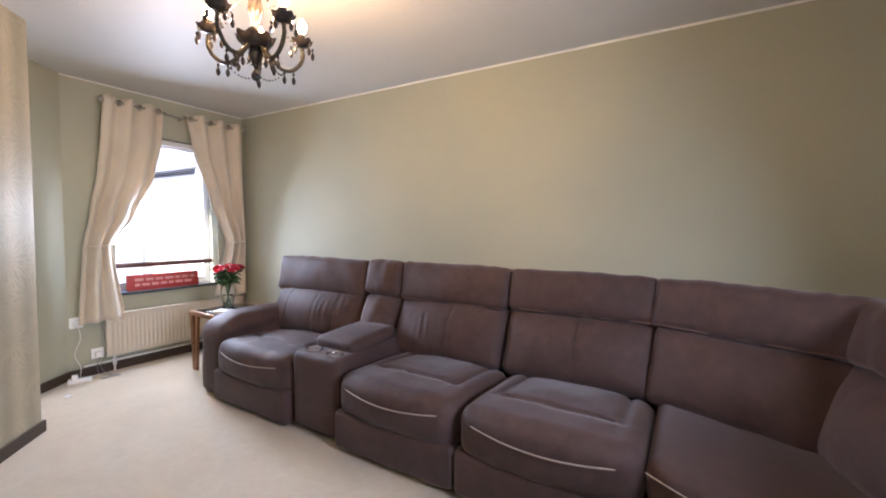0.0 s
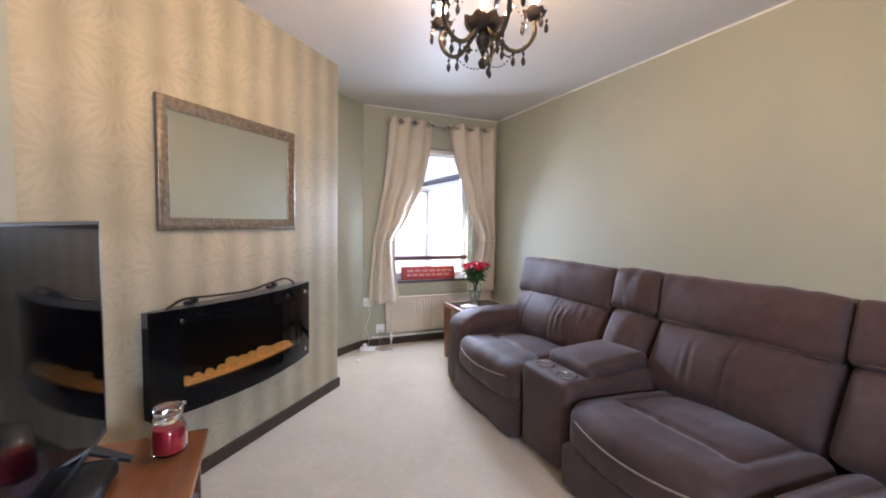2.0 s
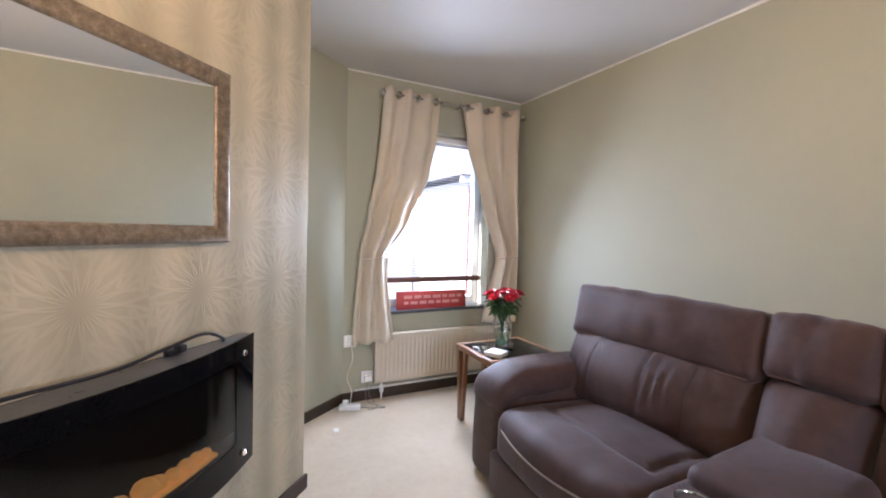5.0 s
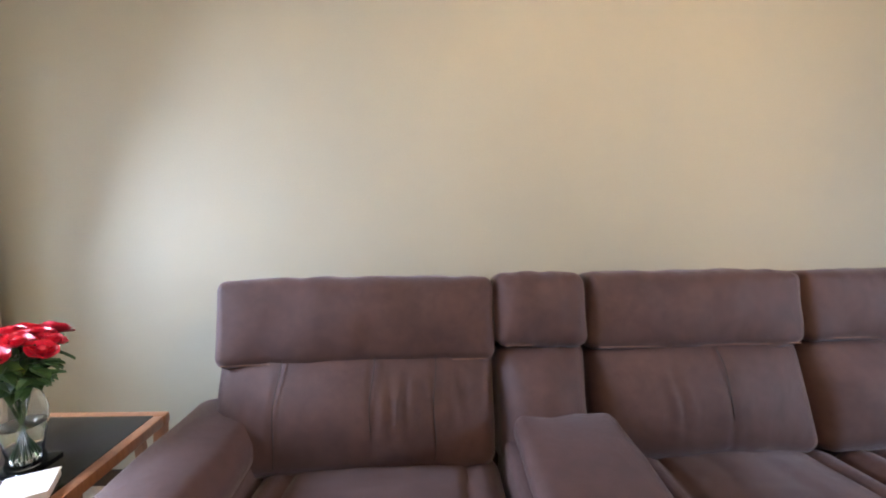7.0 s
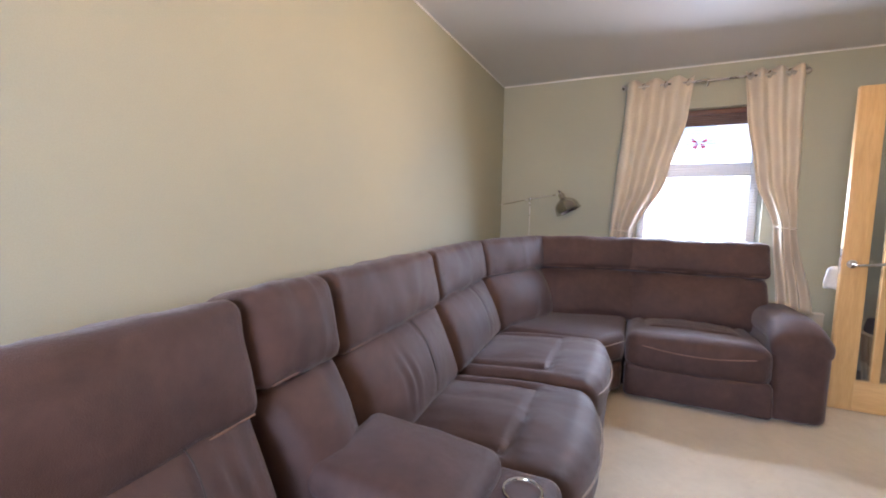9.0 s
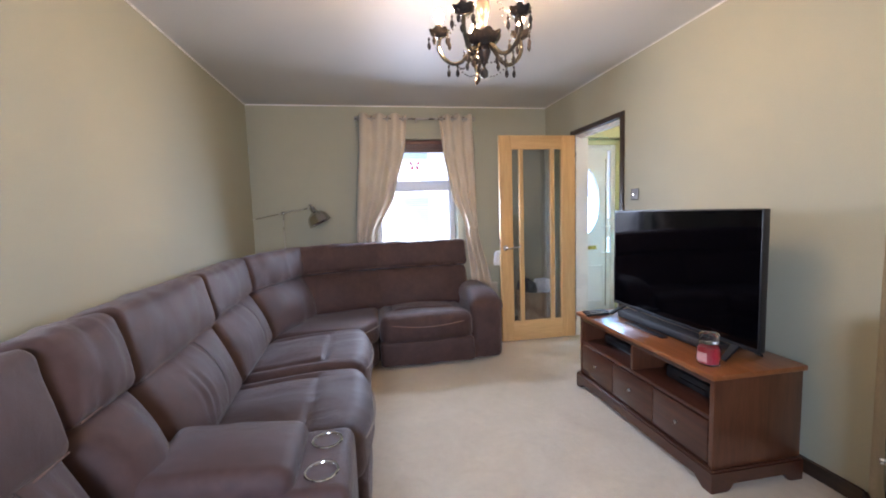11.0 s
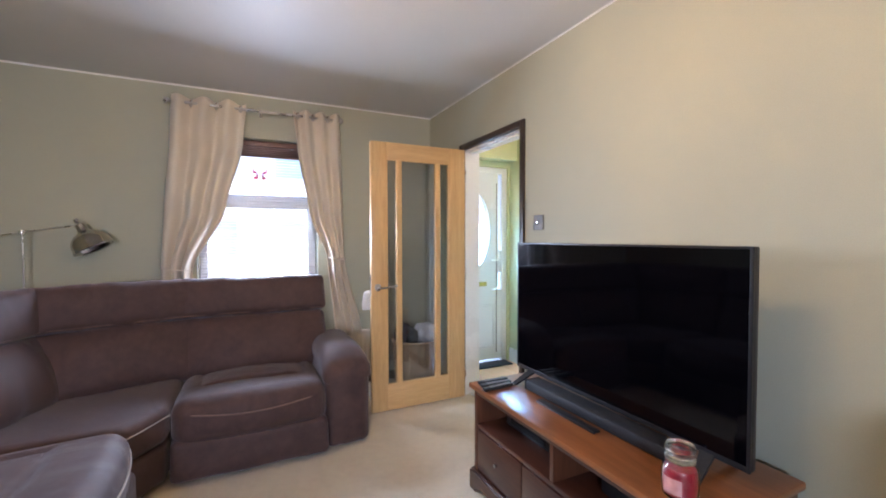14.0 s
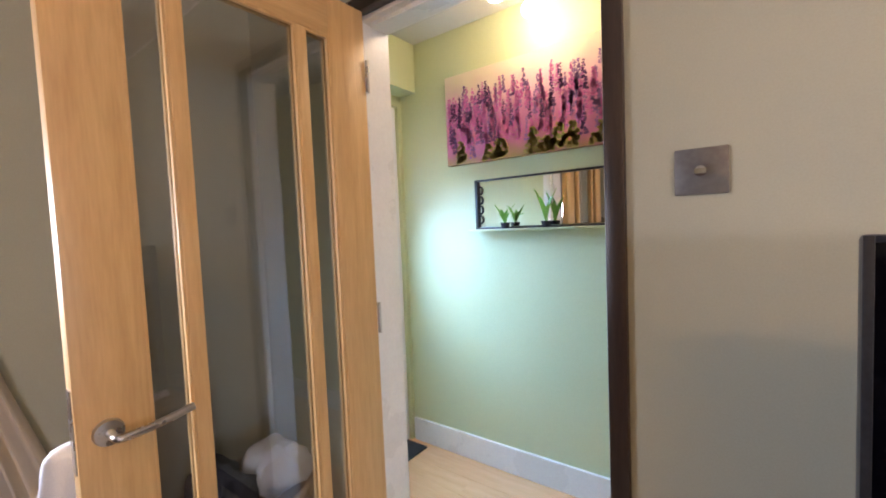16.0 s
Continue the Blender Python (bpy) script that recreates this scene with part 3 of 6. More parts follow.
shell("baseboard_south_corner", rise([(DX1 + 0.05, S + 0.001), (E - 0.016, S + 0.001)], 0.014, 0.0, 0.07), SKIRT)
shell("baseboard_east", rise([(E - 0.001, S + 0.016), (E - 0.001, N - 0.016)], 0.014, 0.0, 0.07), SKIRT)
shell("trim_ceiling_line", boxes((W, E, N - 0.004, N - 0.0005, H - 0.014, H - 0.001), (E - 0.004, E - 0.0005, S, N - 0.005, H - 0.013, H - 0.001), (W + 0.0005, W + 0.004, 1.3, N - 0.005, H - 0.012, H - 0.001), (-1.86, E - 0.005, S + 0.0005, S + 0.004, H - 0.010, H - 0.001)), WHITE)

# hall beyond the door
shell("wall_hall_south", cube(-1.6, E + 0.25, HS - 0.15, HS, -0.01, HH), GREEN)
shell("wall_hall_north", boxes((-1.6, DX0 - 0.06, S - 0.145, S - 0.137, 0, HH), (DX1 + 0.06, E, S - 0.145, S - 0.137, 0, HH), (DX0 - 0.06, DX1 + 0.06, S - 0.145, S - 0.137, 2.06, HH)), GREEN)
shell("wall_hall_west", cube(-1.75, -1.6, HS, S - 0.14, 0, HH), GREEN)
FY0, FY1, FZ = -1.185, -0.47, 2.0
shell("wall_hall_east", boxes((E - 0.02, E + 0.25, HS, FY0, 0, HH), (E - 0.02, E + 0.25, FY0, FY1, FZ, HH)), GREEN)
shell("ceiling_hall_drop", cube(E - 0.14, E - 0.022, HS + 0.002, S - 0.147, 2.06, HH - 0.002), GREEN)
shell("baseboard_hall", rise([(E - 0.03, HS + 0.001), (-1.59, HS + 0.001)], -0.016, 0.0, 0.135), WHITE)
shell("threshold_strip", cube(DX0, DX1, S - 0.085, S - 0.055, 0.0, 0.008, 0.003), CHROME)

# door casing between the rooms
case = thing("door_casing", (0.236, S - 0.06, 0), kind="structure")
part("lining", boxes((DX0 - 0.012, DX0 + 0.004, S - 0.145, S - 0.02, 0, DZ), (DX1 - 0.004, DX1 + 0.012, S - 0.145, S - 0.02, 0, DZ), (DX0 + 0.004, DX1 - 0.004, S - 0.145, S - 0.02, DZ - 0.012, DZ + 0.012)), WHITE, case)
part("stop", boxes((DX0 + 0.004, DX0 + 0.016, S - 0.10, S - 0.045, 0, DZ - 0.012), (DX0 + 0.016, DX1 - 0.02, S - 0.10, S - 0.045, DZ - 0.026, DZ - 0.012)), WHITE, case)
part("architrave", boxes((DX0 - 0.042, DX0, S - 0.02, S + 0.016, 0, DZ + 0.045), (DX1, DX1 + 0.042, S - 0.02, S + 0.016, 0, DZ + 0.045), (DX0, DX1, S - 0.02, S + 0.016, DZ, DZ + 0.045), bevel=0.004), ARCHW, case, "dark stained wooden architrave")
part("hall_architrave", boxes((DX0 - 0.06, DX0 - 0.012, S - 0.160, S - 0.146, 0, DZ + 0.06), (DX1 + 0.012, DX1 + 0.06, S - 0.160, S - 0.146, 0, DZ + 0.06), (DX0 - 0.012, DX1 + 0.012, S - 0.160, S - 0.146, DZ + 0.012, DZ + 0.06), bevel=0.003), WHITE, case)

# ---- windows ----


def window(name, x_out, x_in, y0, y1, z0, z1, transom, sill_mat, side):
    """A plastic casement in a wall that runs along y; side +1: the room lies towards +x."""
    w = thing(name, ((x_out + x_in) / 2, (y0 + y1) / 2, z0), kind="structure")
    fx0, fx1 = (x_out + 0.03, x_out + 0.095) if side > 0 else (x_out - 0.095, x_out - 0.03)
    rows = [(fx0, fx1, y0, y0 + 0.06, z0, z1), (fx0, fx1, y1 - 0.06, y1, z0, z1), (fx0, fx1, y0 + 0.06, y1 - 0.06, z0, z0 + 0.065), (fx0, fx1, y0 + 0.06, y1 - 0.06, z1 - 0.06, z1)]
    if transom:
        rows.append((fx0, fx1, y0 + 0.06, y1 - 0.06, transom - 0.055, transom + 0.055))
    part("window_frame", boxes(*rows, bevel=0.006), UPVC, w)
    xm = (fx0 + fx1) / 2
    spans = [(z0 + 0.065, transom - 0.055), (transom + 0.055, z1 - 0.06)] if transom else [(z0 + 0.065, z1 - 0.06)]
    for a, b in spans:
        g = part("pane", cube(xm - 0.003, xm + 0.003, y0 + 0.055, y1 - 0.055, a - 0.004, b + 0.004), PANE, w, smooth=False)
        g.visible_shadow = False
    part("handle", boxes((fx1 if side > 0 else fx0 - 0.02, fx1 + 0.02 if side > 0 else fx0, y0 + 0.018, y0 + 0.04, z0 + 0.45, z0 + 0.57), bevel=0.006), UPVC, w)
    if sill_mat:
        sx0, sx1 = (fx1, x_in + 0.02) if side > 0 else (x_in - 0.02, fx0)
        part("window_sill", cube(sx0, sx1, y0 + 0.002, y1 - 0.002, z0 - 0.022, z0 + 0.004, 0.006), sill_mat, w, "dark tiled sill")
    return w


window("window_1", W - 0.25, W, WY0, WY1, WZ0 + 0.022, WZ1, None, SLATE, 1)
window("window_2", E + 0.25, E, EY0, EY1, EZ0 + 0.022, EZ1, 1.585, WHITE, -1)

# ---- front door of the hall ----
fd = thing("front_door", (E + 0.02, -0.83, 0), kind="structure")
part("door_frame", boxes((E, E + 0.07, FY0, FY0 + 0.06, 0.0, FZ), (E, E + 0.07, FY1 - 0.06, FY1, 0.0, FZ), (E, E + 0.07, FY0 + 0.06, FY1 - 0.06, FZ - 0.06, FZ), bevel=0.005), UPVC, fd)
OY, OZ, OA, OB = -0.79, 1.36, 0.185, 0.385
NO = 40
leaf = bmesh.new()
ya, yb, za, zb = FY0 + 0.062, FY1 - 0.062, 0.03, FZ - 0.062
outer, inner, outb, inb = [], [], [], []
for i in range(NO):
    a = 2 * math.pi * i / NO
    c, s = math.cos(a), math.sin(a)
    k = 1 / max(abs(c) / ((yb - ya) / 2), abs(s) / 0.62)
    outer.append(leaf.verts.new((E + 0.012, max(ya, min(yb, OY + c * k)), OZ + s * k)))
    outb.append(leaf.verts.new((E + 0.056, max(ya, min(yb, OY + c * k)), OZ + s * k)))
    inner.append(leaf.verts.new((E + 0.012, OY + OA * c, OZ + OB * s)))
    inb.append(leaf.verts.new((E + 0.056, OY + OA * c, OZ + OB * s)))
for i in range(NO):
    j = (i + 1) % NO
    leaf.faces.new((outer[i], outer[j], inner[j], inner[i]))
    leaf.faces.new((outb[j], outb[i], inb[i], inb[j]))
    leaf.faces.new((inner[i], inner[j], inb[j], inb[i]))
bmesh.ops.recalc_face_normals(leaf, faces=leaf.faces)
box(leaf, E + 0.012, E + 0.056, ya, yb, za, OZ - 0.615)
box(leaf, E + 0.012, E + 0.056, ya, yb, OZ + 0.615, zb) if zb > OZ + 0.62 else None
door_leaf = part("door_leaf", leaf, UPVC, fd)
part("oval_trim", tube([(E + 0.010, OY + (OA + 0.008) * math.cos(2 * math.pi * i / 48), OZ + (OB + 0.008) * math.sin(2 * math.pi * i / 48)) for i in range(49)], 0.013, 8), UPVC, door_leaf)
ov = bmesh.new()
ov.faces.new([ov.verts.new((E + 0.034, OY + (OA + 0.004) * math.cos(2 * math.pi * i / 40), OZ + (OB + 0.004) * math.sin(2 * math.pi * i / 40))) for i in range(40)])
og = part("oval_pane", ov, frosted("frosted_glass", (0.9, 0.95, 1.0)), door_leaf, smooth=False)
og.visible_shadow = False
part("letterbox", boxes((E + 0.002, E + 0.013, -0.945, -0.815, 0.79, 0.835), (E - 0.003, E + 0.003, -0.935, -0.825, 0.797, 0.828), bevel=0.002), BRASS, door_leaf, "brass letter plate")
for z0, z1 in ((0.16, 0.60),):
    part("panel_moulding", boxes((E + 0.002, E + 0.013, ya + 0.08, ya + 0.10, z0, z1), (E + 0.002, E + 0.013, yb - 0.10, yb - 0.08, z0, z1), (E + 0.002, E + 0.013, ya + 0.10, yb - 0.10, z0, z0 + 0.02), (E + 0.002, E + 0.013, ya + 0.10, yb - 0.10, z1 - 0.02, z1), bevel=0.003), UPVC, door_leaf)
part("edge_bead", boxes((E + 0.004, E + 0.013, ya + 0.055, ya + 0.062, 0.1, FZ - 0.16)), CORD, door_leaf)
part("door_handle", boxes((E - 0.006, E + 0.013, ya + 0.012, ya + 0.042, 0.93, 1.15), (E - 0.045, E - 0.030, ya + 0.018, ya + 0.14, 1.045, 1.063), (E - 0.045, E, ya + 0.018, ya + 0.036, 1.045, 1.063), bevel=0.004), UPVC, door_leaf)
single("doormat", cube(E - 0.16, E - 0.002, FY0 + 0.03, FY1 - 0.02, 0.0, 0.012, 0.004), DARKC, "dark grey doormat strip at the front door", "doormat")

# ---- outside ----
single("ground", cube(-400, 400, -400, 400, -0.45, -0.35), ASPH, kind="structure")


def outbuilding():
    """Red brick outbuilding with a slate roof across the back yard."""
    b = thing("brick_outbuilding", (-8.2, 6.5, -0.35), "red brick outbuilding with a dark slate roof", "building")
    part("wall", boxes((-10.5, -7.2, 4.1, 8.9, -0.35, 2.15)), MORTAR, b, smooth=False)
    part("fascia", cube(-7.24, -7.12, 3.95, 9.0, 2.10, 2.24, 0.01), RENDER, b, "pale fascia board")
    roof = bmesh.new()
    vs = [roof.verts.new(p) for p in ((-7.02, 3.9, 2.22), (-7.02, 9.1, 2.22), (-9.0, 9.1, 3.1), (-9.0, 3.9, 3.1), (-10.9, 3.9, 2.22), (-10.9, 9.1, 2.22))]
    for q in ((0, 1, 2, 3), (3, 2, 5, 4), (0, 3, 4), (1, 5, 2), (0, 4, 5, 1)):
        roof.faces.new([vs[i] for i in q])
    bmesh.ops.recalc_face_normals(roof, faces=roof.faces)
    part("roof", roof, ROOF, b, "dark slate roof", smooth=False)
    return b


OUT = outbuilding()
yw = thing("yard_wall", (-9.6, 0.8, -0.35), "white rendered yard wall with a coping", "wall")
part("wall", cube(-9.8, -9.5, -6, 4.08, -0.35, 2.0), RENDER, yw, smooth=False)
part("coping", cube(-9.88, -9.42, -6.02, 4.08, 2.0, 2.08, 0.015), MORTAR, yw)


def house(x, y0, y1, side):
    """A rendered terrace house across the street, with real window openings in its front."""
    h = thing("terrace_house", (x, (y0 + y1) / 2, -0.35), "pale rendered two-storey terrace house with a slate roof", "house", "houses across the street")
    rows, wins = [], []
    cols = [y0 + (y1 - y0) * f for f in (0.16, 0.5, 0.84)]
    edges = [y0] + [c + s for c in cols for s in (-0.55, 0.55)] + [y1]
    for i in range(0, len(edges), 2):
        rows.append((x, x + 4, edges[i], edges[i + 1], -0.35, 5.4))
    for c in cols:
        rows += [(x, x + 4, c - 0.55, c + 0.55, -0.35, 0.55), (x, x + 4, c - 0.55, c + 0.55, 1.95, 3.3), (x, x + 4, c - 0.55, c + 0.55, 4.6, 5.4), (x + 0.5, x + 4, c - 0.55, c + 0.55, 0.55, 1.95), (x + 0.5, x + 4, c - 0.55, c + 0.55, 3.3, 4.6)]
        wins += [(c, 0.55, 1.95), (c, 3.3, 4.6)]
    part("wall", boxes(*rows), RENDER, h, smooth=False)
    for c, a, b in wins:
        w = part("window", boxes((x + 0.1, x + 0.16, c - 0.55, c - 0.48, a, b), (x + 0.1, x + 0.16, c + 0.48, c + 0.55, a, b), (x + 0.1, x + 0.16, c - 0.48, c + 0.48, a, a + 0.07), (x + 0.1, x + 0.16, c - 0.48, c + 0.48, b - 0.07, b), (x + 0.1, x + 0.16, c - 0.48, c + 0.48, b - 0.5, b - 0.44)), UPVC, h, smooth=False)
        part("pane", cube(x + 0.125, x + 0.135, c - 0.48, c + 0.48, a + 0.07, b - 0.07), PALEGLARE, w, smooth=False)
    r = bmesh.new()
    vs = [r.verts.new(p) for p in ((x - 0.35, y0, 5.35), (x - 0.35, y1, 5.35), (x + 4, y1, 7.6), (x + 4, y0, 7.6), (x + 8, y0, 5.35), (x + 8, y1, 5.35))]
    for q in ((0, 1, 2, 3), (3, 2, 5, 4), (0, 3, 4), (1, 5, 2), (0, 4, 5, 1)):
        r.faces.new([vs[i] for i in q])
    bmesh.ops.recalc_face_normals(r, faces=r.faces)
    part("roof", r, ROOF, h, "grey slate roof", smooth=False)
    return h


house(13.0, -3.4, 3.0, 1)
house(13.0, 3.004, 9.4, 1)
house(13.0, -9.8, -3.404, 1)
single("pavement", cube(10.4, 12.99, -30, 30, -0.35, -0.24, 0.02), MORTAR, kind="structure")

# ---- corner sofa ----
sofa = thing("corner_sofa", (-0.9, 2.2, 0), "large brown faux-suede reclining corner sofa with pale piping and cup holders", "sofa")


def run_long(p):
    return Vector((p[0], 1.78 + p[1], p[2]))


def run_back(p):
    """The long back stands a little askew behind the seats, deeper towards the corner."""
    k = min(1.0, max(0.0, (p[0] + 2.95) / 2.9))
    return Vector((p[0], min(N - 0.022, 1.78 + p[1] + 0.135 * k ** 0.8), p[2]))


def run_east(p):
    return Vector((0.19 + p[1], 1.64 - p[0], p[2]))


def seat_unit(run, u0, u1, seed, dip=0.025, cord=PIPING):
    """Seat cushion with a rolled front, a sewn-in sitting panel, the footrest panel below and the piping."""
    c, h = (u0 + u1) / 2, (u1 - u0) / 2

    def shape(p):
        front = max(0.0, -p.y / 0.36)
        edge = (p.x / h) ** 2
        z = 0.305 + p.z - dip * (p.y / 0.36) - 0.012 * edge * front
        if p.z > 0.03:
            wob = 0.012 * noise.noise(Vector((p.x * 5, p.y * 5, seed)))
            d = max(abs(p.x) - 0.70 * h, -0.115 - p.y) + wob
            z -= 0.013 * math.exp(-(d / 0.020) ** 2)
            if d < 0:
                z += -0.004 + 0.012 * min(1.0, -d / 0.16)
            gather = math.exp(-((p.y + 0.17) / 0.06) ** 2) * math.exp(-((abs(p.x) - 0.62 * h) / 0.10) ** 2)
            z += 0.0018 * gather * math.sin(p.x * 150 + 5 * noise.noise(Vector((p.y * 14, p.x * 8, seed))))
            z += 0.004 * noise.noise(Vector((p.x * 9, p.y * 5, seed + 4)))
        return run((c + p.x, 0.31 + p.y + (0.035 if p.y < -0.1 else 0) * edge - 0.012 * (1 - edge) * front, z))
    s = part("seat", pillow((h - 0.002, 0.365, 0.125), 0.080, (0, 0.01, 0.024), (46, 38, 4), 0.004, 4, shape, seed), SUEDE, sofa)
    line = []
    for i in range(25):
        f = -1 + 2 * i / 24
        e = f * f
        line.append(run((c + f * (h - 0.045), -0.083 + 0.050 * e + 0.022 * e ** 4, 0.385 - 0.03 * (1 - e) - 0.012 * e ** 3)))
    part("piping", tube(line, 0.0044, 6), cord, s, "pale piping")
    foot = pillow((h - 0.002, 0.05, 0.108), 0.030, (0, 0.014, 0), (10, 3, 7), 0.006, 7, lambda p: run((c + p.x, 0.004 + p.y, 0.131 + p.z)), seed + 5)
    part("footrest_panel", foot, SUEDE, sofa)


def tilted(run, c, v, z, lean):
    """Maps a block's own axes to a leaning back panel."""
    s, k = math.sin(radians(lean)), math.cos(radians(lean))
    return lambda p: run((c + p.x, v + p.y * k + p.z * s, z + p.z * k - p.y * s))


def back_unit(run, u0, u1, seed, seams=(), lower=True, lift=0.0, drop=0.0, puckers=()):
    """Leaning back cushion, and above it the rolled headrest that overhangs it."""
    c, h = (u0 + u1) / 2, (u1 - u0) / 2
    if lower:
        f = tilted(run, c, 0.652, 0.556, 24)

        def creased(p):
            """Sews the seams in, and gathers soft creases where the cloth is worn."""
            front = 1.0 if p.y < -0.04 else 0.0
            d = sum(0.0045 * math.exp(-((p.x - q * h) / 0.012) ** 2) for q in seams)
            for a, z, w in puckers:
                g = math.exp(-((p.x - a * h) / w) ** 2 - ((p.z - z) / 0.085) ** 2)
                d += 0.0055 * g * math.sin((p.x - a * h) * 118 + 9 * p.z + 2.0 * noise.noise(Vector((p.x * 9, p.z * 9, seed))))
            return f(p + Vector((0, d * front, 0)))
        b = part("backrest", pillow((h - 0.003, 0.10, 0.205), 0.058, (0, 0.078, 0.0), (64 if seams else 18, 4, 14), 0.0035 if seams else 0.010, 4, creased, seed), SUEDE, sofa)
        for q in seams:
            part("stitched_seam", tube([f(Vector((q * h + 0.004 * math.sin(i), -0.1125 - 0.066 * (1 - (i / 5 - 1) ** 2) * (1 - q * q), -0.17 + 0.037 * i))) for i in range(10)], 0.0020, 6), SEAM, b)
    hd = part("headrest", pillow((h - 0.001, 0.100, 0.129 + drop), 0.040, (0.004, 0.030, 0.008), (20, 5, 9), 0.008, 8, tilted(run, c, 0.722 - drop * 0.25, 0.877 + lift - drop, 12), seed + 9), SUEDE, sofa)
    f = tilted(run, c, 0.722 - drop * 0.25, 0.877 + lift - drop, 12)
    part("piping", tube([f(Vector((-h + 0.03 + (2 * h - 0.06) * i / 16, -0.092, -0.118 - drop))) for i in range(17)], 0.0030, 6), TANPIPE, hd, "tan piping")
    part("back_shell", pillow((h - 0.006, 0.05, 0.42), 0.03, (0, 0, 0), (4, 2, 4), 0, 1, lambda p: run((c + p.x, 0.90 + p.y, 0.45 + p.z))), SUEDE, sofa)


def arm_unit(run, u, seed, outside):
    """Padded arm: upright side panel, and a rolled pad that curls over its front."""
    a = part("arm", pillow((0.134, 0.42, 0.245), 0.050, (0.010, 0.012, 0), (6, 9, 6), 0.005, 6, lambda p: run((u + p.x, 0.43 + p.y, 0.250 + p.z)), seed), SUEDE, sofa)

    def curl(p):
        drop = max(0.0, (-p.y - 0.16) / 0.2)
        return run((u + p.x * (1 + 0.06 * drop), 0.36 + p.y + 0.02 * drop, 0.518 + p.z * (1 - 0.12 * drop) - 0.07 * drop * drop - 0.02 * (p.x / 0.15) ** 2))
    pad = part("arm_pad", pillow((0.140, 0.37, 0.068), 0.054, (0.006, 0.006, 0.02), (5, 9, 4), 0.005, 6, curl, seed + 2), SUEDE, a)
    part("piping", tube([curl(Vector((0.144 * outside, -0.30 + 0.075 * i, -0.035))) for i in range(9)], 0.003, 6), PIPING, pad, "pale piping")


LEFT = [(-2.80, -2.005), (-1.60, -0.825), (-0.825, -0.03)]
arm_unit(run_long, -2.93, 1.0, -1)
for i, (a, b) in enumerate(LEFT):
    seat_unit(run_long, a, b, 2.0 + i * 3)
back_unit(run_back, -2.955, -2.022, 4.1, (-0.52, 0.12, 0.55), lift=-0.014, drop=0.016, puckers=((0.33, -0.01, 0.075), (0.70, 0.03, 0.06), (-0.75, -0.10, 0.05)))
back_unit(run_back, -2.018, -1.694, 6.2, lift=-0.004)
back_unit(run_back, -1.690, -0.882, 7.3, (0.1,), lift=-0.002, drop=0.008, puckers=((-0.35, -0.02, 0.05),))
back_unit(run_back, -0.878, -0.055, 9.9, (0.05,), lift=-0.004)
# console between the first two seats
con = part("console", pillow((0.198, 0.37, 0.235), 0.045, (0, 0.006, 0.0), (5, 6, 5), 0.003, 6, lambda p: run_long((-1.803 + p.x, 0.365 + p.y, 0.262 + p.z)), 3.3), SUEDE, sofa)
part("console_lid", pillow((0.172, 0.22, 0.050), 0.045, (0, 0, 0.018), (6, 7, 3), 0.004, 7, lambda p: run_long((-1.805 + p.x, 0.375 + p.y, 0.520 + p.z + 0.05 * p.y)), 5.1), SUEDE, con)
for x in (-1.895, -1.715):
    cup = part("cup_holder", turned([(0.0, -0.052), (0.037, -0.052), (0.042, -0.045), (0.045, 0.000), (0.047, 0.004), (0.052, 0.005), (0.054, 0.002), (0.052, -0.002), (0.047, -0.004), (0.0455, -0.055), (0.0, -0.056)], (x, 1.865, 0.4975), 28), CHROME, con, "chrome cup holder")
# corner wedge
wedge = [(-0.03, 1.79), (0.19, 1.642), (0.86, 1.642), (0.74, 2.36), (-0.03, 2.56)]
wc = Vector((0.33, 2.0))
wseat = part("corner_seat", prism(wedge, 0.235, 0.425, 0.05), SUEDE, sofa)
part("corner_base", prism([tuple(Vector(p) * 0.97 + wc * 0.03) for p in wedge], 0.035, 0.228, 0.03), SUEDE, sofa)
part("piping", tube(smooth_line([(-0.03, 1.775, 0.375), (0.06, 1.722, 0.372), (0.19, 1.636, 0.378)]), 0.0035, 6), PIPING, wseat, "pale piping")


def run_between(a, b):
    """A back panel from a to b on the plan; its front line lies at depth 0.67."""
    a, b = Vector(a), Vector(b)
    d = (b - a).normalized()
    n = Vector((-d.y, d.x))
    return lambda p: Vector(((a + d * p[0] + n * (p[1] - 0.74)).x, (a + d * p[0] + n * (p[1] - 0.74)).y, p[2])), (b - a).length


for a, b, sd in (((-0.045, 2.635), (0.73, 2.375), 12.0), ((0.725, 2.385), (0.945, 1.60), 14.0)):
    r, ln = run_between(a, b)
    back_unit(r, 0.0, ln, sd)
# east seat and its arm
seat_unit(run_east, 0.0, 0.80, 17.0, dip=0.02, cord=TANPIPE)
back_unit(run_east, -0.035, 0.90, 19.0)
arm_unit(run_east, 0.925, 21.0, 1)
part("base_frame", boxes((-2.99, -0.02, 1.90, 2.66, 0.03, 0.16), (0.32, 1.05, 0.66, 1.70, 0.03, 0.16)), SEAM, sofa, smooth=False)

# ---- curtains, rods and blinds ----


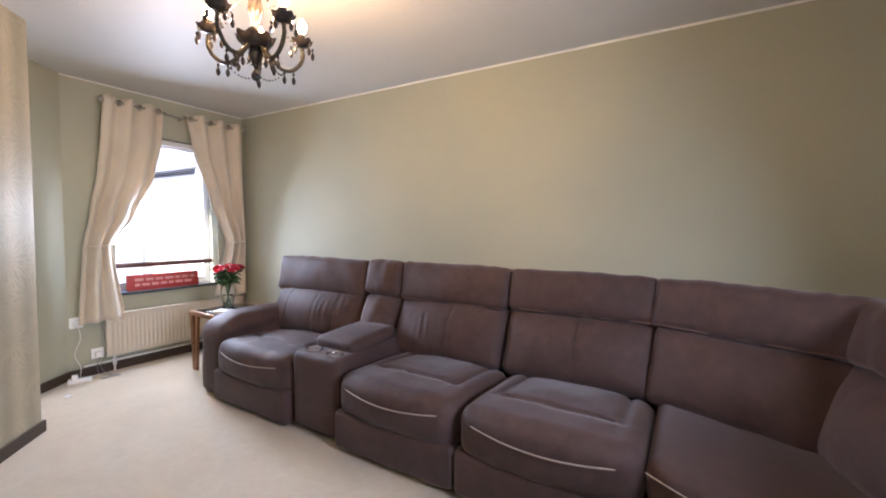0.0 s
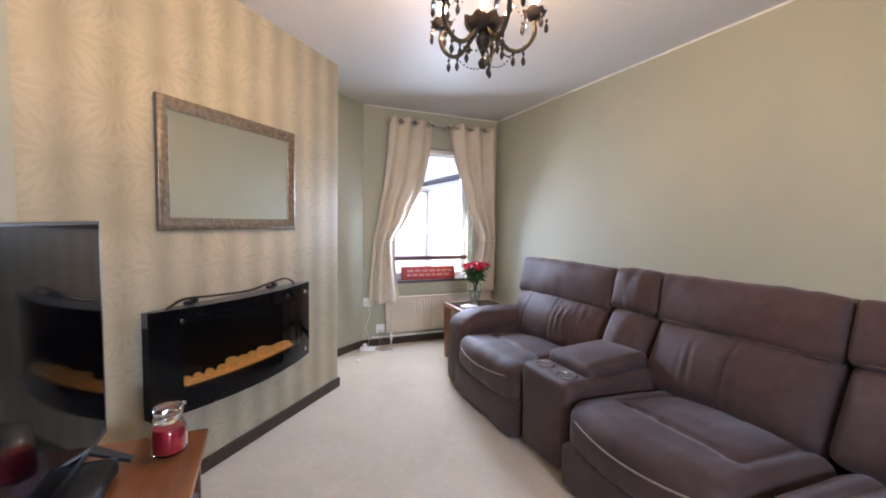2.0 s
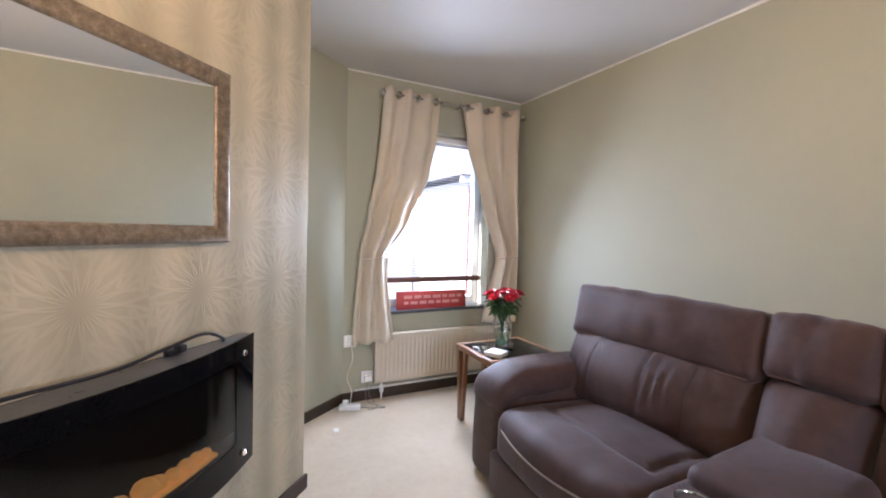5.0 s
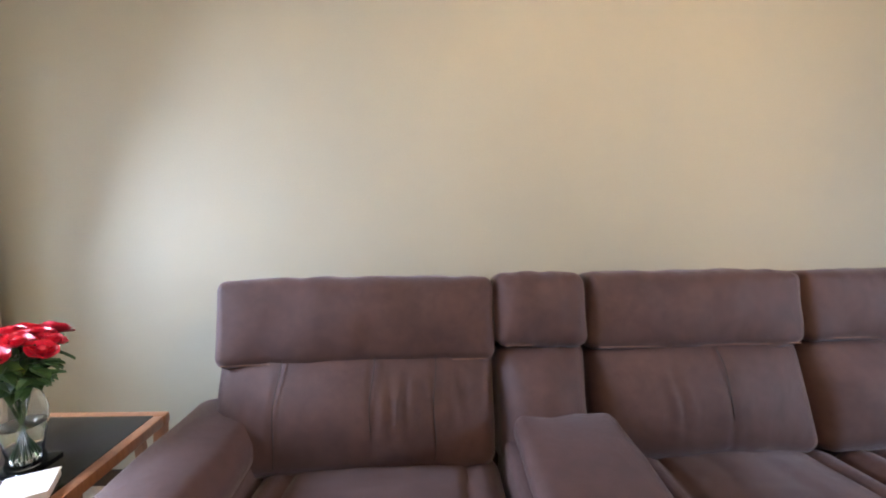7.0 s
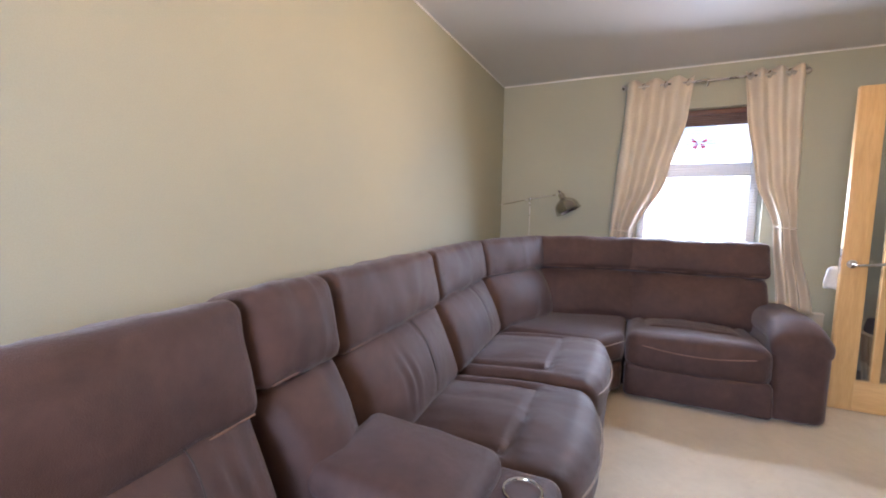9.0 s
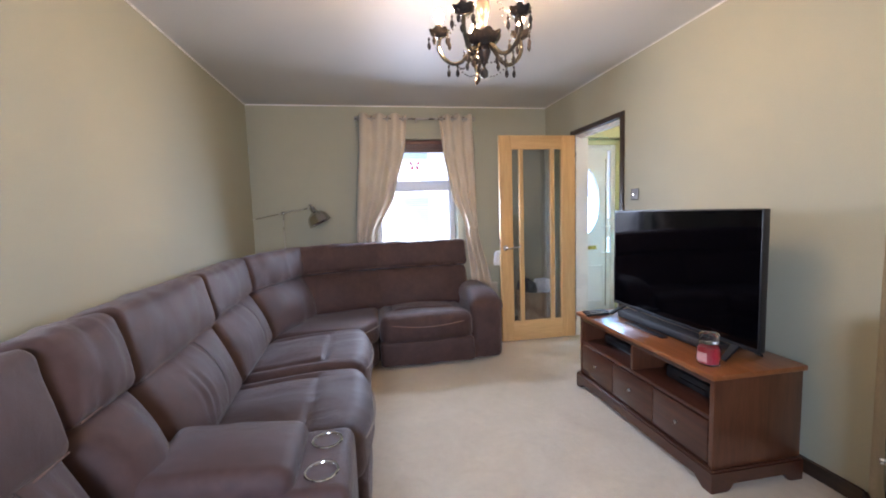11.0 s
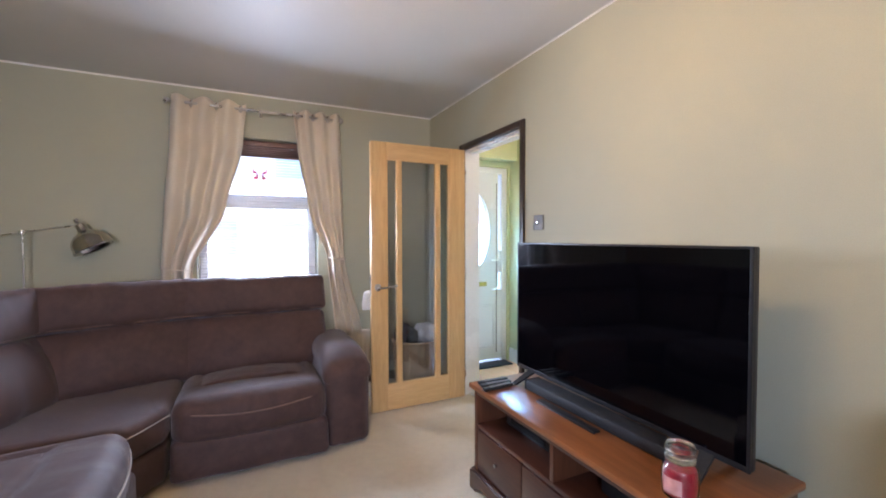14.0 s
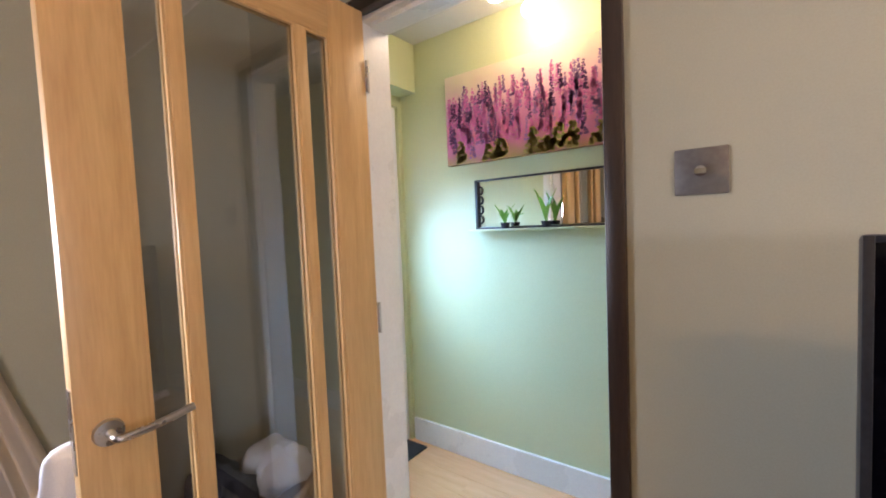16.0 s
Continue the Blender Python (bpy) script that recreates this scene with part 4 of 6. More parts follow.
def curtain(name, x, side, rows, pleats, label, seed):
    """An eyelet curtain drawn aside; rows: (height, edge a, edge b) from top to bottom, along y."""
    zt, zb = rows[0][0], rows[-1][0]
    top_mid = (rows[0][1] + rows[0][2]) / 2
    ob = thing(name, (x, top_mid, zb), label, "curtain", "cream eyelet curtains")
    nu, nv = pleats * 15, 46
    bm = bmesh.new()
    grid = []
    zs = [r[0] for r in rows]
    w0 = abs(rows[0][2] - rows[0][1])
    for j in range(nv + 1):
        z = zt + (zb - zt) * j / nv
        k = 0
        while k < len(zs) - 2 and z < zs[k + 1]:
            k += 1
        t = (z - zs[k]) / (zs[k + 1] - zs[k])
        t = t * t * (3 - 2 * t) * 0.55 + t * 0.45
        a = rows[k][1] + (rows[k + 1][1] - rows[k][1]) * t
        b = rows[k][2] + (rows[k + 1][2] - rows[k][2]) * t
        wide = abs(b - a) / w0
        fall = (zt - z) / (zt - zb)
        line = []
        for i in range(nu + 1):
            f = i / nu
            g = f + 0.02 * math.sin(f * 9 + seed + z * 2.0) * fall
            ph = 2 * math.pi * pleats * f + 0.9 * fall * math.sin(3 * f + seed) + 0.35 * noise.noise(Vector((f * 3, z * 2.2, seed)))
            amp = (0.036 if fall < 0.1 else 0.030 + 0.008 * noise.noise(Vector((f * 4, z * 1.5, seed + 4)))) * (0.75 + 0.25 / max(wide, 0.5)) * (0.75 + 0.5 * noise.noise(Vector((round(ph / 6.283) * 1.7, seed, 2))) + 0.25)
            sag = 0.008 * noise.noise(Vector((f * 6, z * 5, seed + 9))) * fall
            bulge = 0.03 * math.exp(-((z - zs[-2]) / 0.25) ** 2) * math.sin(math.pi * f)
            line.append(bm.verts.new((x + side * (amp * math.sin(ph) + sag + bulge), a + (b - a) * min(1, max(0, g)), z + (0.006 * math.sin(ph) if j == 0 else 0) + (0.015 * noise.noise(Vector((f * 3, 1, seed))) if j == nv else 0))))
        grid.append(line)
    for p, q in zip(grid, grid[1:]):
        for i in range(nu):
            bm.faces.new((p[i], p[i + 1], q[i + 1], q[i]))
    cl = part("cloth", bm, CLOTH, ob)
    md = cl.modifiers.new("thickness", "SOLIDIFY")
    md.thickness = 0.004
    ring = turned([(0.017, -0.004), (0.026, -0.004), (0.027, 0.0), (0.026, 0.004), (0.017, 0.004), (0.016, 0.0), (0.017, -0.004)], (0, 0, 0), 20)
    first = None
    for i in range(pleats * 2):
        f = (i + 0.5) / (pleats * 2)
        m = pose(x, rows[0][1] + (rows[0][2] - rows[0][1]) * f, zt - 0.042, 90, 0, 22 if i % 2 else -22)
        if first is None:
            first = part("eyelet", ring, STEEL, ob, "steel eyelet ring", world=False)
            first.matrix_basis = place_of(ob).inverted() @ m
        else:
            again(first, place_of(ob).inverted() @ m)
    zw, a, b = rows[-2]
    lo, hi = min(a, b), max(a, b)
    part("tieback", tube(smooth_line([(x + side * 0.01, lo + 0.004, zw - 0.01), (x + side * 0.058, lo + 0.03, zw - 0.005), (x + side * 0.070, (lo + hi) / 2, zw), (x + side * 0.058, hi - 0.03, zw + 0.008), (x + side * 0.01, hi - 0.004, zw + 0.012)]), 0.006, 8), CLOTH, ob)
    return ob


curtain("curtain", W + 0.085, 1, [(2.302, 1.575, 2.02), (2.0, 1.555, 2.0), (1.7, 1.525, 1.945), (1.35, 1.465, 1.79), (1.075, 1.41, 1.62), (0.45, 1.365, 1.70)], 3, "cream eyelet curtain tied back beside the rear window", 1.0)
curtain("curtain", W + 0.085, 1, [(2.302, 2.765, 2.215), (2.0, 2.765, 2.27), (1.5, 2.77, 2.44), (1.08, 2.785, 2.60), (0.52, 2.785, 2.475)], 3, "cream eyelet curtain tied back in the room corner", 2.4)
curtain("curtain", E - 0.085, -1, [(2.302, 1.73, 1.25), (2.0, 1.745, 1.275), (1.5, 1.785, 1.40), (1.06, 1.81, 1.62), (0.50, 1.81, 1.60)], 3, "cream eyelet curtain tied back behind the sofa", 3.1)
curtain("curtain", E - 0.085, -1, [(2.302, 0.555, 0.912), (2.0, 0.54, 0.885), (1.5, 0.525, 0.80), (1.115, 0.515, 0.66), (0.465, 0.365, 0.60)], 3, "cream eyelet curtain tied back beside the open door", 4.6)


def rod(name, x, y0, y1, z, wall, mat, label):
    r = thing(name, (x, (y0 + y1) / 2, z), label, "curtain rod")
    part("pole", tube([(x, y0, z), (x, y1, z)], 0.0095, 12), mat, r)
    for y, s in ((y0, -1), (y1, 1)):
        m = Matrix.Translation((x, y, z)) @ Matrix.Rotation(radians(-90 * s), 4, "X")
        part("finial", turned([(0, 0.046), (0.012, 0.044), (0.021, 0.034), (0.023, 0.024), (0.018, 0.012), (0.010, 0.006), (0.012, 0.0), (0.012, -0.01)], (0, 0, 0), 18, m=m), mat, r)
    for y in (y0 + 0.05, (y0 + y1) / 2, y1 - 0.05):
        part("bracket", tube([(x, y, z - 0.012), (x + (wall - x) * 0.5, y, z - 0.02), (wall, y, z - 0.02)], 0.006, 8), mat, r)


rod("curtain_rod", W + 0.085, 1.59, 2.775, 2.262, W + 0.002, STEEL, "brushed steel curtain rod with ball finials over the rear window")
rod("curtain_rod", E - 0.085, 0.565, 1.735, 2.26, E - 0.002, STEEL, "brushed steel curtain rod with ball finials over the street window")


def blind(x, y0, y1, z0, z1, rail_mat, head_mat, tilt, label, stack=False):
    b = thing("venetian_blind", (x, (y0 + y1) / 2, z0), label, "blind")
    part("headrail", cube(x - 0.026, x + 0.026, y0, y1, z1 - 0.045, z1, 0.004), head_mat, b)
    part("bottom_rail", cube(x - 0.016, x + 0.016, y0, y1, z0 - 0.006, z0 + 0.036, 0.008), rail_mat, b)
    n = int((z1 - 0.06 - z0 - 0.04) / 0.0225)
    sl = bmesh.new()
    ring = [(-0.0125, -0.0012), (-0.006, 0.0010), (0.0, 0.0018), (0.006, 0.0010), (0.0125, -0.0012)]
    up = [[sl.verts.new((px, yy, pz)) for px, pz in ring] for yy in (-(y1 - y0) / 2 + 0.004, (y1 - y0) / 2 - 0.004)]
    for i in range(4):
        sl.faces.new((up[0][i], up[0][i + 1], up[1][i + 1], up[1][i]))
    first = part("slat", sl, SLATW, b, world=False)
    first.matrix_basis = pose(0, 0, 0.05, 0, tilt, 0)
    for i in range(1, n):
        again(first, pose(0, 0, 0.05 + 0.0225 * i, 0, tilt, 0))
    if stack:
        for i in range(5):
            part("gathered_slat", cube(x - 0.024, x + 0.024, y0 + 0.003, y1 - 0.003, z1 - 0.062 - 0.016 * i, z1 - 0.050 - 0.016 * i, 0.003), rail_mat, b)
    for y in (y0 + 0.1, y1 - 0.1):
        part("ladder_cord", tube([(x - 0.014, y, z1 - 0.05), (x - 0.014, y, z0 + 0.03)], 0.0012, 5), SLATW, b)
    return b


blind(W - 0.10, WY0 + 0.012, WY1 - 0.012, 0.868, WZ1 - 0.004, SLATB, SLATW, 4, "open venetian blind with a dark bottom rail at the rear window")
blind(E + 0.09, EY0 + 0.012, EY1 - 0.012, 0.90, EZ1 - 0.004, SLATB, SLATB, -5, "open venetian blind with a brown wooden head at the street window", True)

# butterfly sticker on the upper street pane
bf = bmesh.new()
for sy in (-1, 1):
    for pts in ([(0.006, 0.004), (0.055, 0.050), (0.058, 0.020), (0.030, 0.002)], [(0.006, -0.004), (0.030, -0.004), (0.050, -0.030), (0.022, -0.052)]):
        v = [bf.verts.new((E + 0.176, 1.154 + sy * a, 1.81 + c)) for a, c in pts]
        v2 = [bf.verts.new((E + 0.1745, 1.154 + sy * a, 1.81 + c)) for a, c in pts]
        bf.faces.new(v)
        bf.faces.new(v2[::-1])
        for i in range(4):
            bf.faces.new((v[i], v[(i + 1) % 4], v2[(i + 1) % 4], v2[i]))
bmesh.ops.recalc_face_normals(bf, faces=bf.faces)
single("butterfly_sticker", bf, BUTTERFLY, "red butterfly sticker on the window pane", "sticker", smooth=False)

# ---- radiators ----


def radiator(x, side, y0, y1, z0, z1, label):
    r = thing("radiator", (x, (y0 + y1) / 2, z0), label, "radiator")
    bm = bmesh.new()
    n = int((y1 - y0 - 0.04) / 0.033)
    prof = []
    for i in range(n):
        yy = y0 + 0.02 + (y1 - y0 - 0.04) * i / n
        st = (y1 - y0 - 0.04) / n
        prof += [(yy, 0.0), (yy + st * 0.25, 0.010), (yy + st * 0.65, 0.010), (yy + st * 0.9, 0.0)]
    prof = [(y0, 0.002)] + prof + [(y1, 0.002)]
    rows = []
    for z, k in ((z0, 0.0), (z0 + 0.03, 0.0), (z0 + 0.05, 1.0), (z1 - 0.05, 1.0), (z1 - 0.03, 0.0), (z1, 0.0)):
        rows.append([bm.verts.new((x + side * (0.05 + d * k), yy, z)) for yy, d in prof])
    for a, b in zip(rows, rows[1:]):
        for i in range(len(prof) - 1):
            bm.faces.new((a[i], a[i + 1], b[i + 1], b[i]))
    bmesh.ops.recalc_face_normals(bm, faces=bm.faces)
    part("front_panel", bm, CREAMP, r)
    part("body", boxes((min(x + side * 0.01, x + side * 0.049), max(x + side * 0.01, x + side * 0.049), y0 + 0.003, y1 - 0.003, z0 + 0.002, z1 - 0.004), bevel=0.004), CREAMP, r)
    part("top_cap", boxes((min(x + side * 0.004, x + side * 0.058), max(x + side * 0.004, x + side * 0.058), y0 - 0.002, y1 + 0.002, z1 - 0.003, z1 + 0.012), bevel=0.004), CREAMP, r)
    for yy in (y0 + 0.06, y1 - 0.06):
        part("valve", turned([(0.0, 0.0), (0.016, 0.0), (0.016, 0.05), (0.010, 0.055), (0.010, 0.075), (0, 0.078)], (x + side * 0.03, yy, z0 - 0.078), 14), WHITE, r)
        part("pipe", tube([(x + side * 0.03, yy, z0 - 0.07), (x + side * 0.03, yy, 0.0)], 0.0075, 8), WHITE, r)
    return r


radiator(W + 0.012, 1, 1.56, 2.78, 0.135, 0.487, "cream enamelled panel radiator under the rear window")
radiator(E - 0.012, -1, 0.30, 1.62, 0.135, 0.470, "cream enamelled panel radiator under the street window")
single("heating_pipe", tube([(W + 0.028, 1.42, 0.092), (W + 0.028, 2.80, 0.092)], 0.009, 8), WHITE, "white painted heating pipe along the skirting", "pipe")

# ---- mirror and electric fire on the chimney breast ----


def facebox(bm, u0, u1, o0, o1, z0, z1, bevel=0.0):
    tmp = cube(u0, u1, o0, o1, z0, z1, bevel)
    for v in tmp.verts:
        v.co = on_face(*v.co)
    bmesh.ops.recalc_face_normals(tmp, faces=tmp.faces)
    me = bpy.data.meshes.new("tmp")
    tmp.to_mesh(me)
    tmp.free()
    bm.from_mesh(me)
    bpy.data.meshes.remove(me)
    return bm


MU0, MU1, MZ0, MZ1, MF = 0.462, 1.338, 1.217, 1.81, 0.058
wm = thing("wall_mirror", tuple(on_face((MU0 + MU1) / 2, 0.004, MZ0)), "rectangular mirror in a distressed champagne-silver frame", "mirror")
prof = [(0.0, 0.0), (0.0, 0.028), (0.006, 0.036), (0.018, 0.038), (0.030, 0.030), (0.040, 0.024), (0.046, 0.026), (0.052, 0.022), (MF, 0.010), (MF, 0.0)]
mf = bmesh.new()
rings = []
for d, o in prof:
    rings.append([mf.verts.new(on_face(u, o * 0.6 + 0.003, z)) for u, z in ((MU0 + d, MZ0 + d), (MU1 - d, MZ0 + d), (MU1 - d, MZ1 - d), (MU0 + d, MZ1 - d))])
for a, b in zip(rings, rings[1:]):
    for i in range(4):
        mf.faces.new((a[i], a[(i + 1) % 4], b[(i + 1) % 4], b[i]))
bmesh.ops.recalc_face_normals(mf, faces=mf.faces)
part("frame", mf, FRAMEM, wm)
part("mirror_glass", facebox(bmesh.new(), MU0 + MF - 0.004, MU1 - MF + 0.004, 0.003, 0.007, MZ0 + MF - 0.004, MZ1 - MF + 0.004), MIRROR, wm, "silvered mirror glass", smooth=False)

fire = thing("electric_fire", tuple(on_face(0.9, 0.05, 0.40)), "wall-hung electric fire with a curved black glass front and amber pebbles", "fireplace")
FU0, FU1, FZ0, FZ1 = 0.375, 1.42, 0.395, 0.872
WU0, WU1, WQ0, WQ1 = 0.50, 1.30, 0.50, 0.80


def bow(u):
    f = (u - (FU0 + FU1) / 2) / ((FU1 - FU0) / 2)
    return 0.060 + 0.085 * (1 - f * f)


def curved(us, z0, z1, off, thick):
    bm = bmesh.new()
    rows = [[bm.verts.new(on_face(u, bow(u) + off + t, z)) for u in us] for z, t in ((z0, 0), (z1, 0), (z1, -thick), (z0, -thick))]
    n = len(us)
    for k in range(4):
        a, b = rows[k], rows[(k + 1) % 4]
        for i in range(n - 1):
            bm.faces.new((a[i], a[i + 1], b[i + 1], b[i]))
    for i in (0, n - 1):
        bm.faces.new([r[i] for r in rows])
    bmesh.ops.recalc_face_normals(bm, faces=bm.faces)
    return bm


def steps(a, b, n=14):
    return [a + (b - a) * i / n for i in range(n + 1)]


for us, a, b in ((steps(FU0, WU0, 4), FZ0, FZ1), (steps(WU1, FU1, 4), FZ0, FZ1), (steps(WU0, WU1), FZ0, WQ0), (steps(WU0, WU1), WQ1, FZ1)):
    part("glass_surround", curved(us, a, b, 0.0, 0.006), FIREG, fire)
part("viewing_pane", curved(steps(WU0, WU1), WQ0, WQ1, -0.0005, 0.005), SMOKED, fire, smooth=True)
part("back_plate", facebox(bmesh.new(), FU0 + 0.01, FU1 - 0.01, 0.002, 0.012, FZ0 + 0.01, FZ1 - 0.006), SOOT, fire, smooth=False)


def cover(z0, z1):
    """Board that fills the bow of the fire, from the wall to behind the glass."""
    us = steps(FU0 + 0.004, FU1 - 0.004, 20)
    bm = bmesh.new()
    rows = [[bm.verts.new(on_face(u, o, z)) for u, o in [(us[0], 0.0125), (us[-1], 0.0125)] + [(u, bow(u) - 0.0065) for u in us[::-1]]] for z in (z0, z1)]
    n = len(rows[0])
    bm.faces.new(rows[0])
    bm.faces.new(rows[1])
    for i in range(n):
        bm.faces.new((rows[0][i], rows[0][(i + 1) % n], rows[1][(i + 1) % n], rows[1][i]))
    bmesh.ops.recalc_face_normals(bm, faces=bm.faces)
    return bm


part("top_cover", cover(WQ1 + 0.004, FZ1 - 0.004), SLATE, fire, "grey metal top cover", smooth=False)
part("bottom_cover", cover(FZ0 + 0.004, WQ0 - 0.002), SOOT, fire, smooth=False)
for u in (FU0 + 0.012, FU1 - 0.030):
    part("side_plate", facebox(bmesh.new(), u, u + 0.018, 0.0125, 0.058, WQ0 - 0.001, WQ1 + 0.003), SOOT, fire, smooth=False)
part("pebble_bed", curved(steps(WU0 + 0.02, WU1 - 0.09), 0.510, 0.521, -0.012, 0.06), PEBBLE, fire, "amber lit pebble bed")
rng = random.Random(5)
for f, rr in ((0.03, 0.019), (0.10, 0.020), (0.18, 0.021), (0.27, 0.023), (0.355, 0.036), (0.45, 0.030), (0.54, 0.031), (0.645, 0.035), (0.70, 0.027), (0.775, 0.022), (0.845, 0.023), (0.91, 0.021), (0.97, 0.016)):
    u = WU0 + 0.02 + f * (WU1 - 0.09 - WU0 - 0.02)
    bm = bmesh.new()
    bmesh.ops.create_icosphere(bm, subdivisions=2, radius=rr)
    for v in bm.verts:
        v.co *= 1 + 0.12 * noise.noise(v.co * 40 + Vector((u * 9, 0, 0)))
        v.co.z *= 0.85
    bmesh.ops.translate(bm, vec=on_face(u, bow(u) - 0.042, 0.518 + rr * 0.75), verts=bm.verts)
    part("pebble", bm, PEBBLE, fire)
for u in (0.495, 1.30 + 0.045):
    for z in (0.448, 0.818):
        m = Matrix.Translation(on_face(u, bow(u), z)) @ Matrix.Rotation(math.atan2(FN.y, FN.x), 4, "Z") @ Matrix.Rotation(radians(90), 4, "Y")
        part("cap_screw", turned([(0.011, -0.002), (0.011, 0.006), (0.008, 0.010), (0, 0.011)], (0, 0, 0), 16, m=m), CHROME, fire, "chrome cap screw")
flex = smooth_line([on_face(0.46, 0.05, 0.872), on_face(0.54, 0.06, 0.905), on_face(0.70, 0.055, 0.895), on_face(0.92, 0.05, 0.885), on_face(1.08, 0.05, 0.905), on_face(1.20, 0.055, 0.918), on_face(1.28, 0.05, 0.885), on_face(1.30, 0.03, 0.86)], 8)
part("power_flex", tube(flex, 0.0055, 8), BLACKP, fire, "black power flex")
for u in (0.60, 1.12):
    part("hanging_bracket", facebox(facebox(bmesh.new(), u - 0.022, u + 0.022, 0.002, 0.03, 0.868, 0.884, 0.003), u - 0.012, u + 0.012, 0.03, 0.062, 0.880, 0.902, 0.004), BLACKP, fire)

# ---- chandelier ----
CH = Vector((-1.444, 1.178, 0))
ch = thing("chandelier", (CH.x, CH.y, H), "black crystal five-arm chandelier with lit candle bulbs and hanging drops", "chandelier")
part("ceiling_rose", turned([(0.0, 2.408), (0.058, 2.408), (0.058, 2.398), (0.045, 2.385), (0.02, 2.375), (0.012, 2.36), (0.0, 2.36)], (CH.x, CH.y, 0), 28), JET, ch)
part("stem", turned([(0.008, 2.362), (0.008, 2.30), (0.022, 2.285), (0.030, 2.27), (0.022, 2.255), (0.012, 2.24), (0.015, 2.20), (0.026, 2.15), (0.030, 2.12), (0.020, 2.09), (0.014, 2.06), (0.016, 2.03), (0.012, 2.02)], (CH.x, CH.y, 0), 20), SMOKEX, ch, "smoky turned glass stem")


def scallop(r, z, hgt, lobes, at, down=False):
    bm = bmesh.new()
    n = lobes * 6
    rows = []
    for f, zz in ((0.25, 0.0), (0.6, 0.1), (0.85, 0.4), (1.0, 0.85), (0.97, 0.86), (0.8, 0.45), (0.55, 0.2), (0.2, 0.12)):
        rows.append([bm.verts.new((at[0] + math.cos(2 * math.pi * i / n) * r * f * (1 + 0.06 * f * math.cos(lobes * 2 * math.pi * i / n)), at[1] + math.sin(2 * math.pi * i / n) * r * f * (1 + 0.06 * f * math.cos(lobes * 2 * math.pi * i / n)), z + hgt * zz * (1 + 0.13 * math.cos(lobes * 2 * math.pi * i / n)) - hgt * 0.1)) for i in range(n)])
    for a, b in zip(rows, rows[1:]):
        for i in range(n):
            bm.faces.new((a[i], a[(i + 1) % n], b[(i + 1) % n], b[i]))
    bm.faces.new(rows[0][::-1])
    bm.faces.new(rows[-1])
    bmesh.ops.recalc_face_normals(bm, faces=bm.faces)
    return bm


part("bowl", scallop(0.075, 1.975, 0.055, 8, (CH.x, CH.y)), JET, ch, "black glass bowl")
part("upper_pan", scallop(0.05, 2.225, 0.03, 7, (CH.x, CH.y)), JET, ch)
part("finial", turned([(0.0, 1.842), (0.010, 1.846), (0.017, 1.858), (0.018, 1.868), (0.010, 1.882), (0.006, 1.89), (0.010, 1.90), (0.022, 1.925), (0.030, 1.95), (0.018, 1.975), (0.0, 1.98)], (CH.x, CH.y, 0), 18), JET, ch)
DROP = turned([(0.0, -0.046), (0.0045, -0.042), (0.0085, -0.032), (0.0085, -0.024), (0.005, -0.014), (0.0015, -0.010), (0.004, -0.006), (0.0058, -0.001), (0.004, 0.004), (0.001, 0.008), (0.0, 0.009)], (0, 0, 0), 7)
drop_mesh = mesh_from("drop", DROP, JET, False)


def hang(parent, p):
    o = new("drop", drop_mesh)
    o.parent = parent
    o.matrix_basis = place_of(parent).inverted() @ Matrix.Translation(p) @ Matrix.Rotation(p[0] * 40, 4, "Z")
    return o


def beads(a, b, sag, parent, n=9):
    bm = bmesh.new()
    for i in range(n + 1):
        f = i / n
        p = Vector(a).lerp(Vector(b), f) - Vector((0, 0, sag * 4 * f * (1 - f)))
        bmesh.ops.create_icosphere(bm, subdivisions=1, radius=0.0042, matrix=Matrix.Translation(p))
    return tagged(part("bead_chain", bm, SMOKEX, parent), kind="stuff")


for k in range(5):
    ang = radians(72 * k - 3)
    dr = Vector((math.cos(ang), math.sin(ang), 0))
    sd = Vector((-dr.y, dr.x, 0))

    def at(r, z, s=0.0):
        return Vector((CH.x, CH.y, z)) + dr * r + sd * s
    arm = part("arm", tube(smooth_line([at(0.025, 1.99), at(0.055, 1.955), at(0.095, 1.918), at(0.135, 1.915), at(0.172, 1.945), at(0.190, 1.985), at(0.186, 2.022)], 5), 0.0085, 8), AMBERX, ch)
    tip = at(0.186, 2.03)
    part("drip_pan", scallop(0.044, tip.z, 0.032, 7, (tip.x, tip.y)), JET, arm, "scalloped black glass pan")
    part("candle_tube", turned([(0.0, 0.0), (0.012, 0.0), (0.012, 0.05), (0.009, 0.053), (0.0, 0.053)], tip, 14), SMOKEX, arm)
    part("bulb", turned([(0.0, 0.0), (0.008, 0.002), (0.0165, 0.018), (0.0185, 0.030), (0.014, 0.046), (0.006, 0.060), (0.0, 0.066)], (tip.x, tip.y, tip.z + 0.050), 16), BULB, arm, "glowing candle bulb")
    for j in range(5):
        a2 = 2 * math.pi * j / 5 + ang
        hang(arm, (tip.x + 0.046 * math.cos(a2), tip.y + 0.046 * math.sin(a2), tip.z - 0.004))
    hang(arm, at(0.112, 1.902))
    hang(arm, at(0.070, 1.925))
    hang(arm, at(0.15, 1.905))
    hang(arm, at(0.05, 2.222))
    nx = radians(72 * (k + 1) - 3)
    beads(at(0.112, 1.905), Vector((CH.x + 0.112 * math.cos(nx), CH.y + 0.112 * math.sin(nx), 1.905)), 0.03, arm)
    beads(at(0.05, 2.225), at(0.15, 2.03), 0.03, arm)

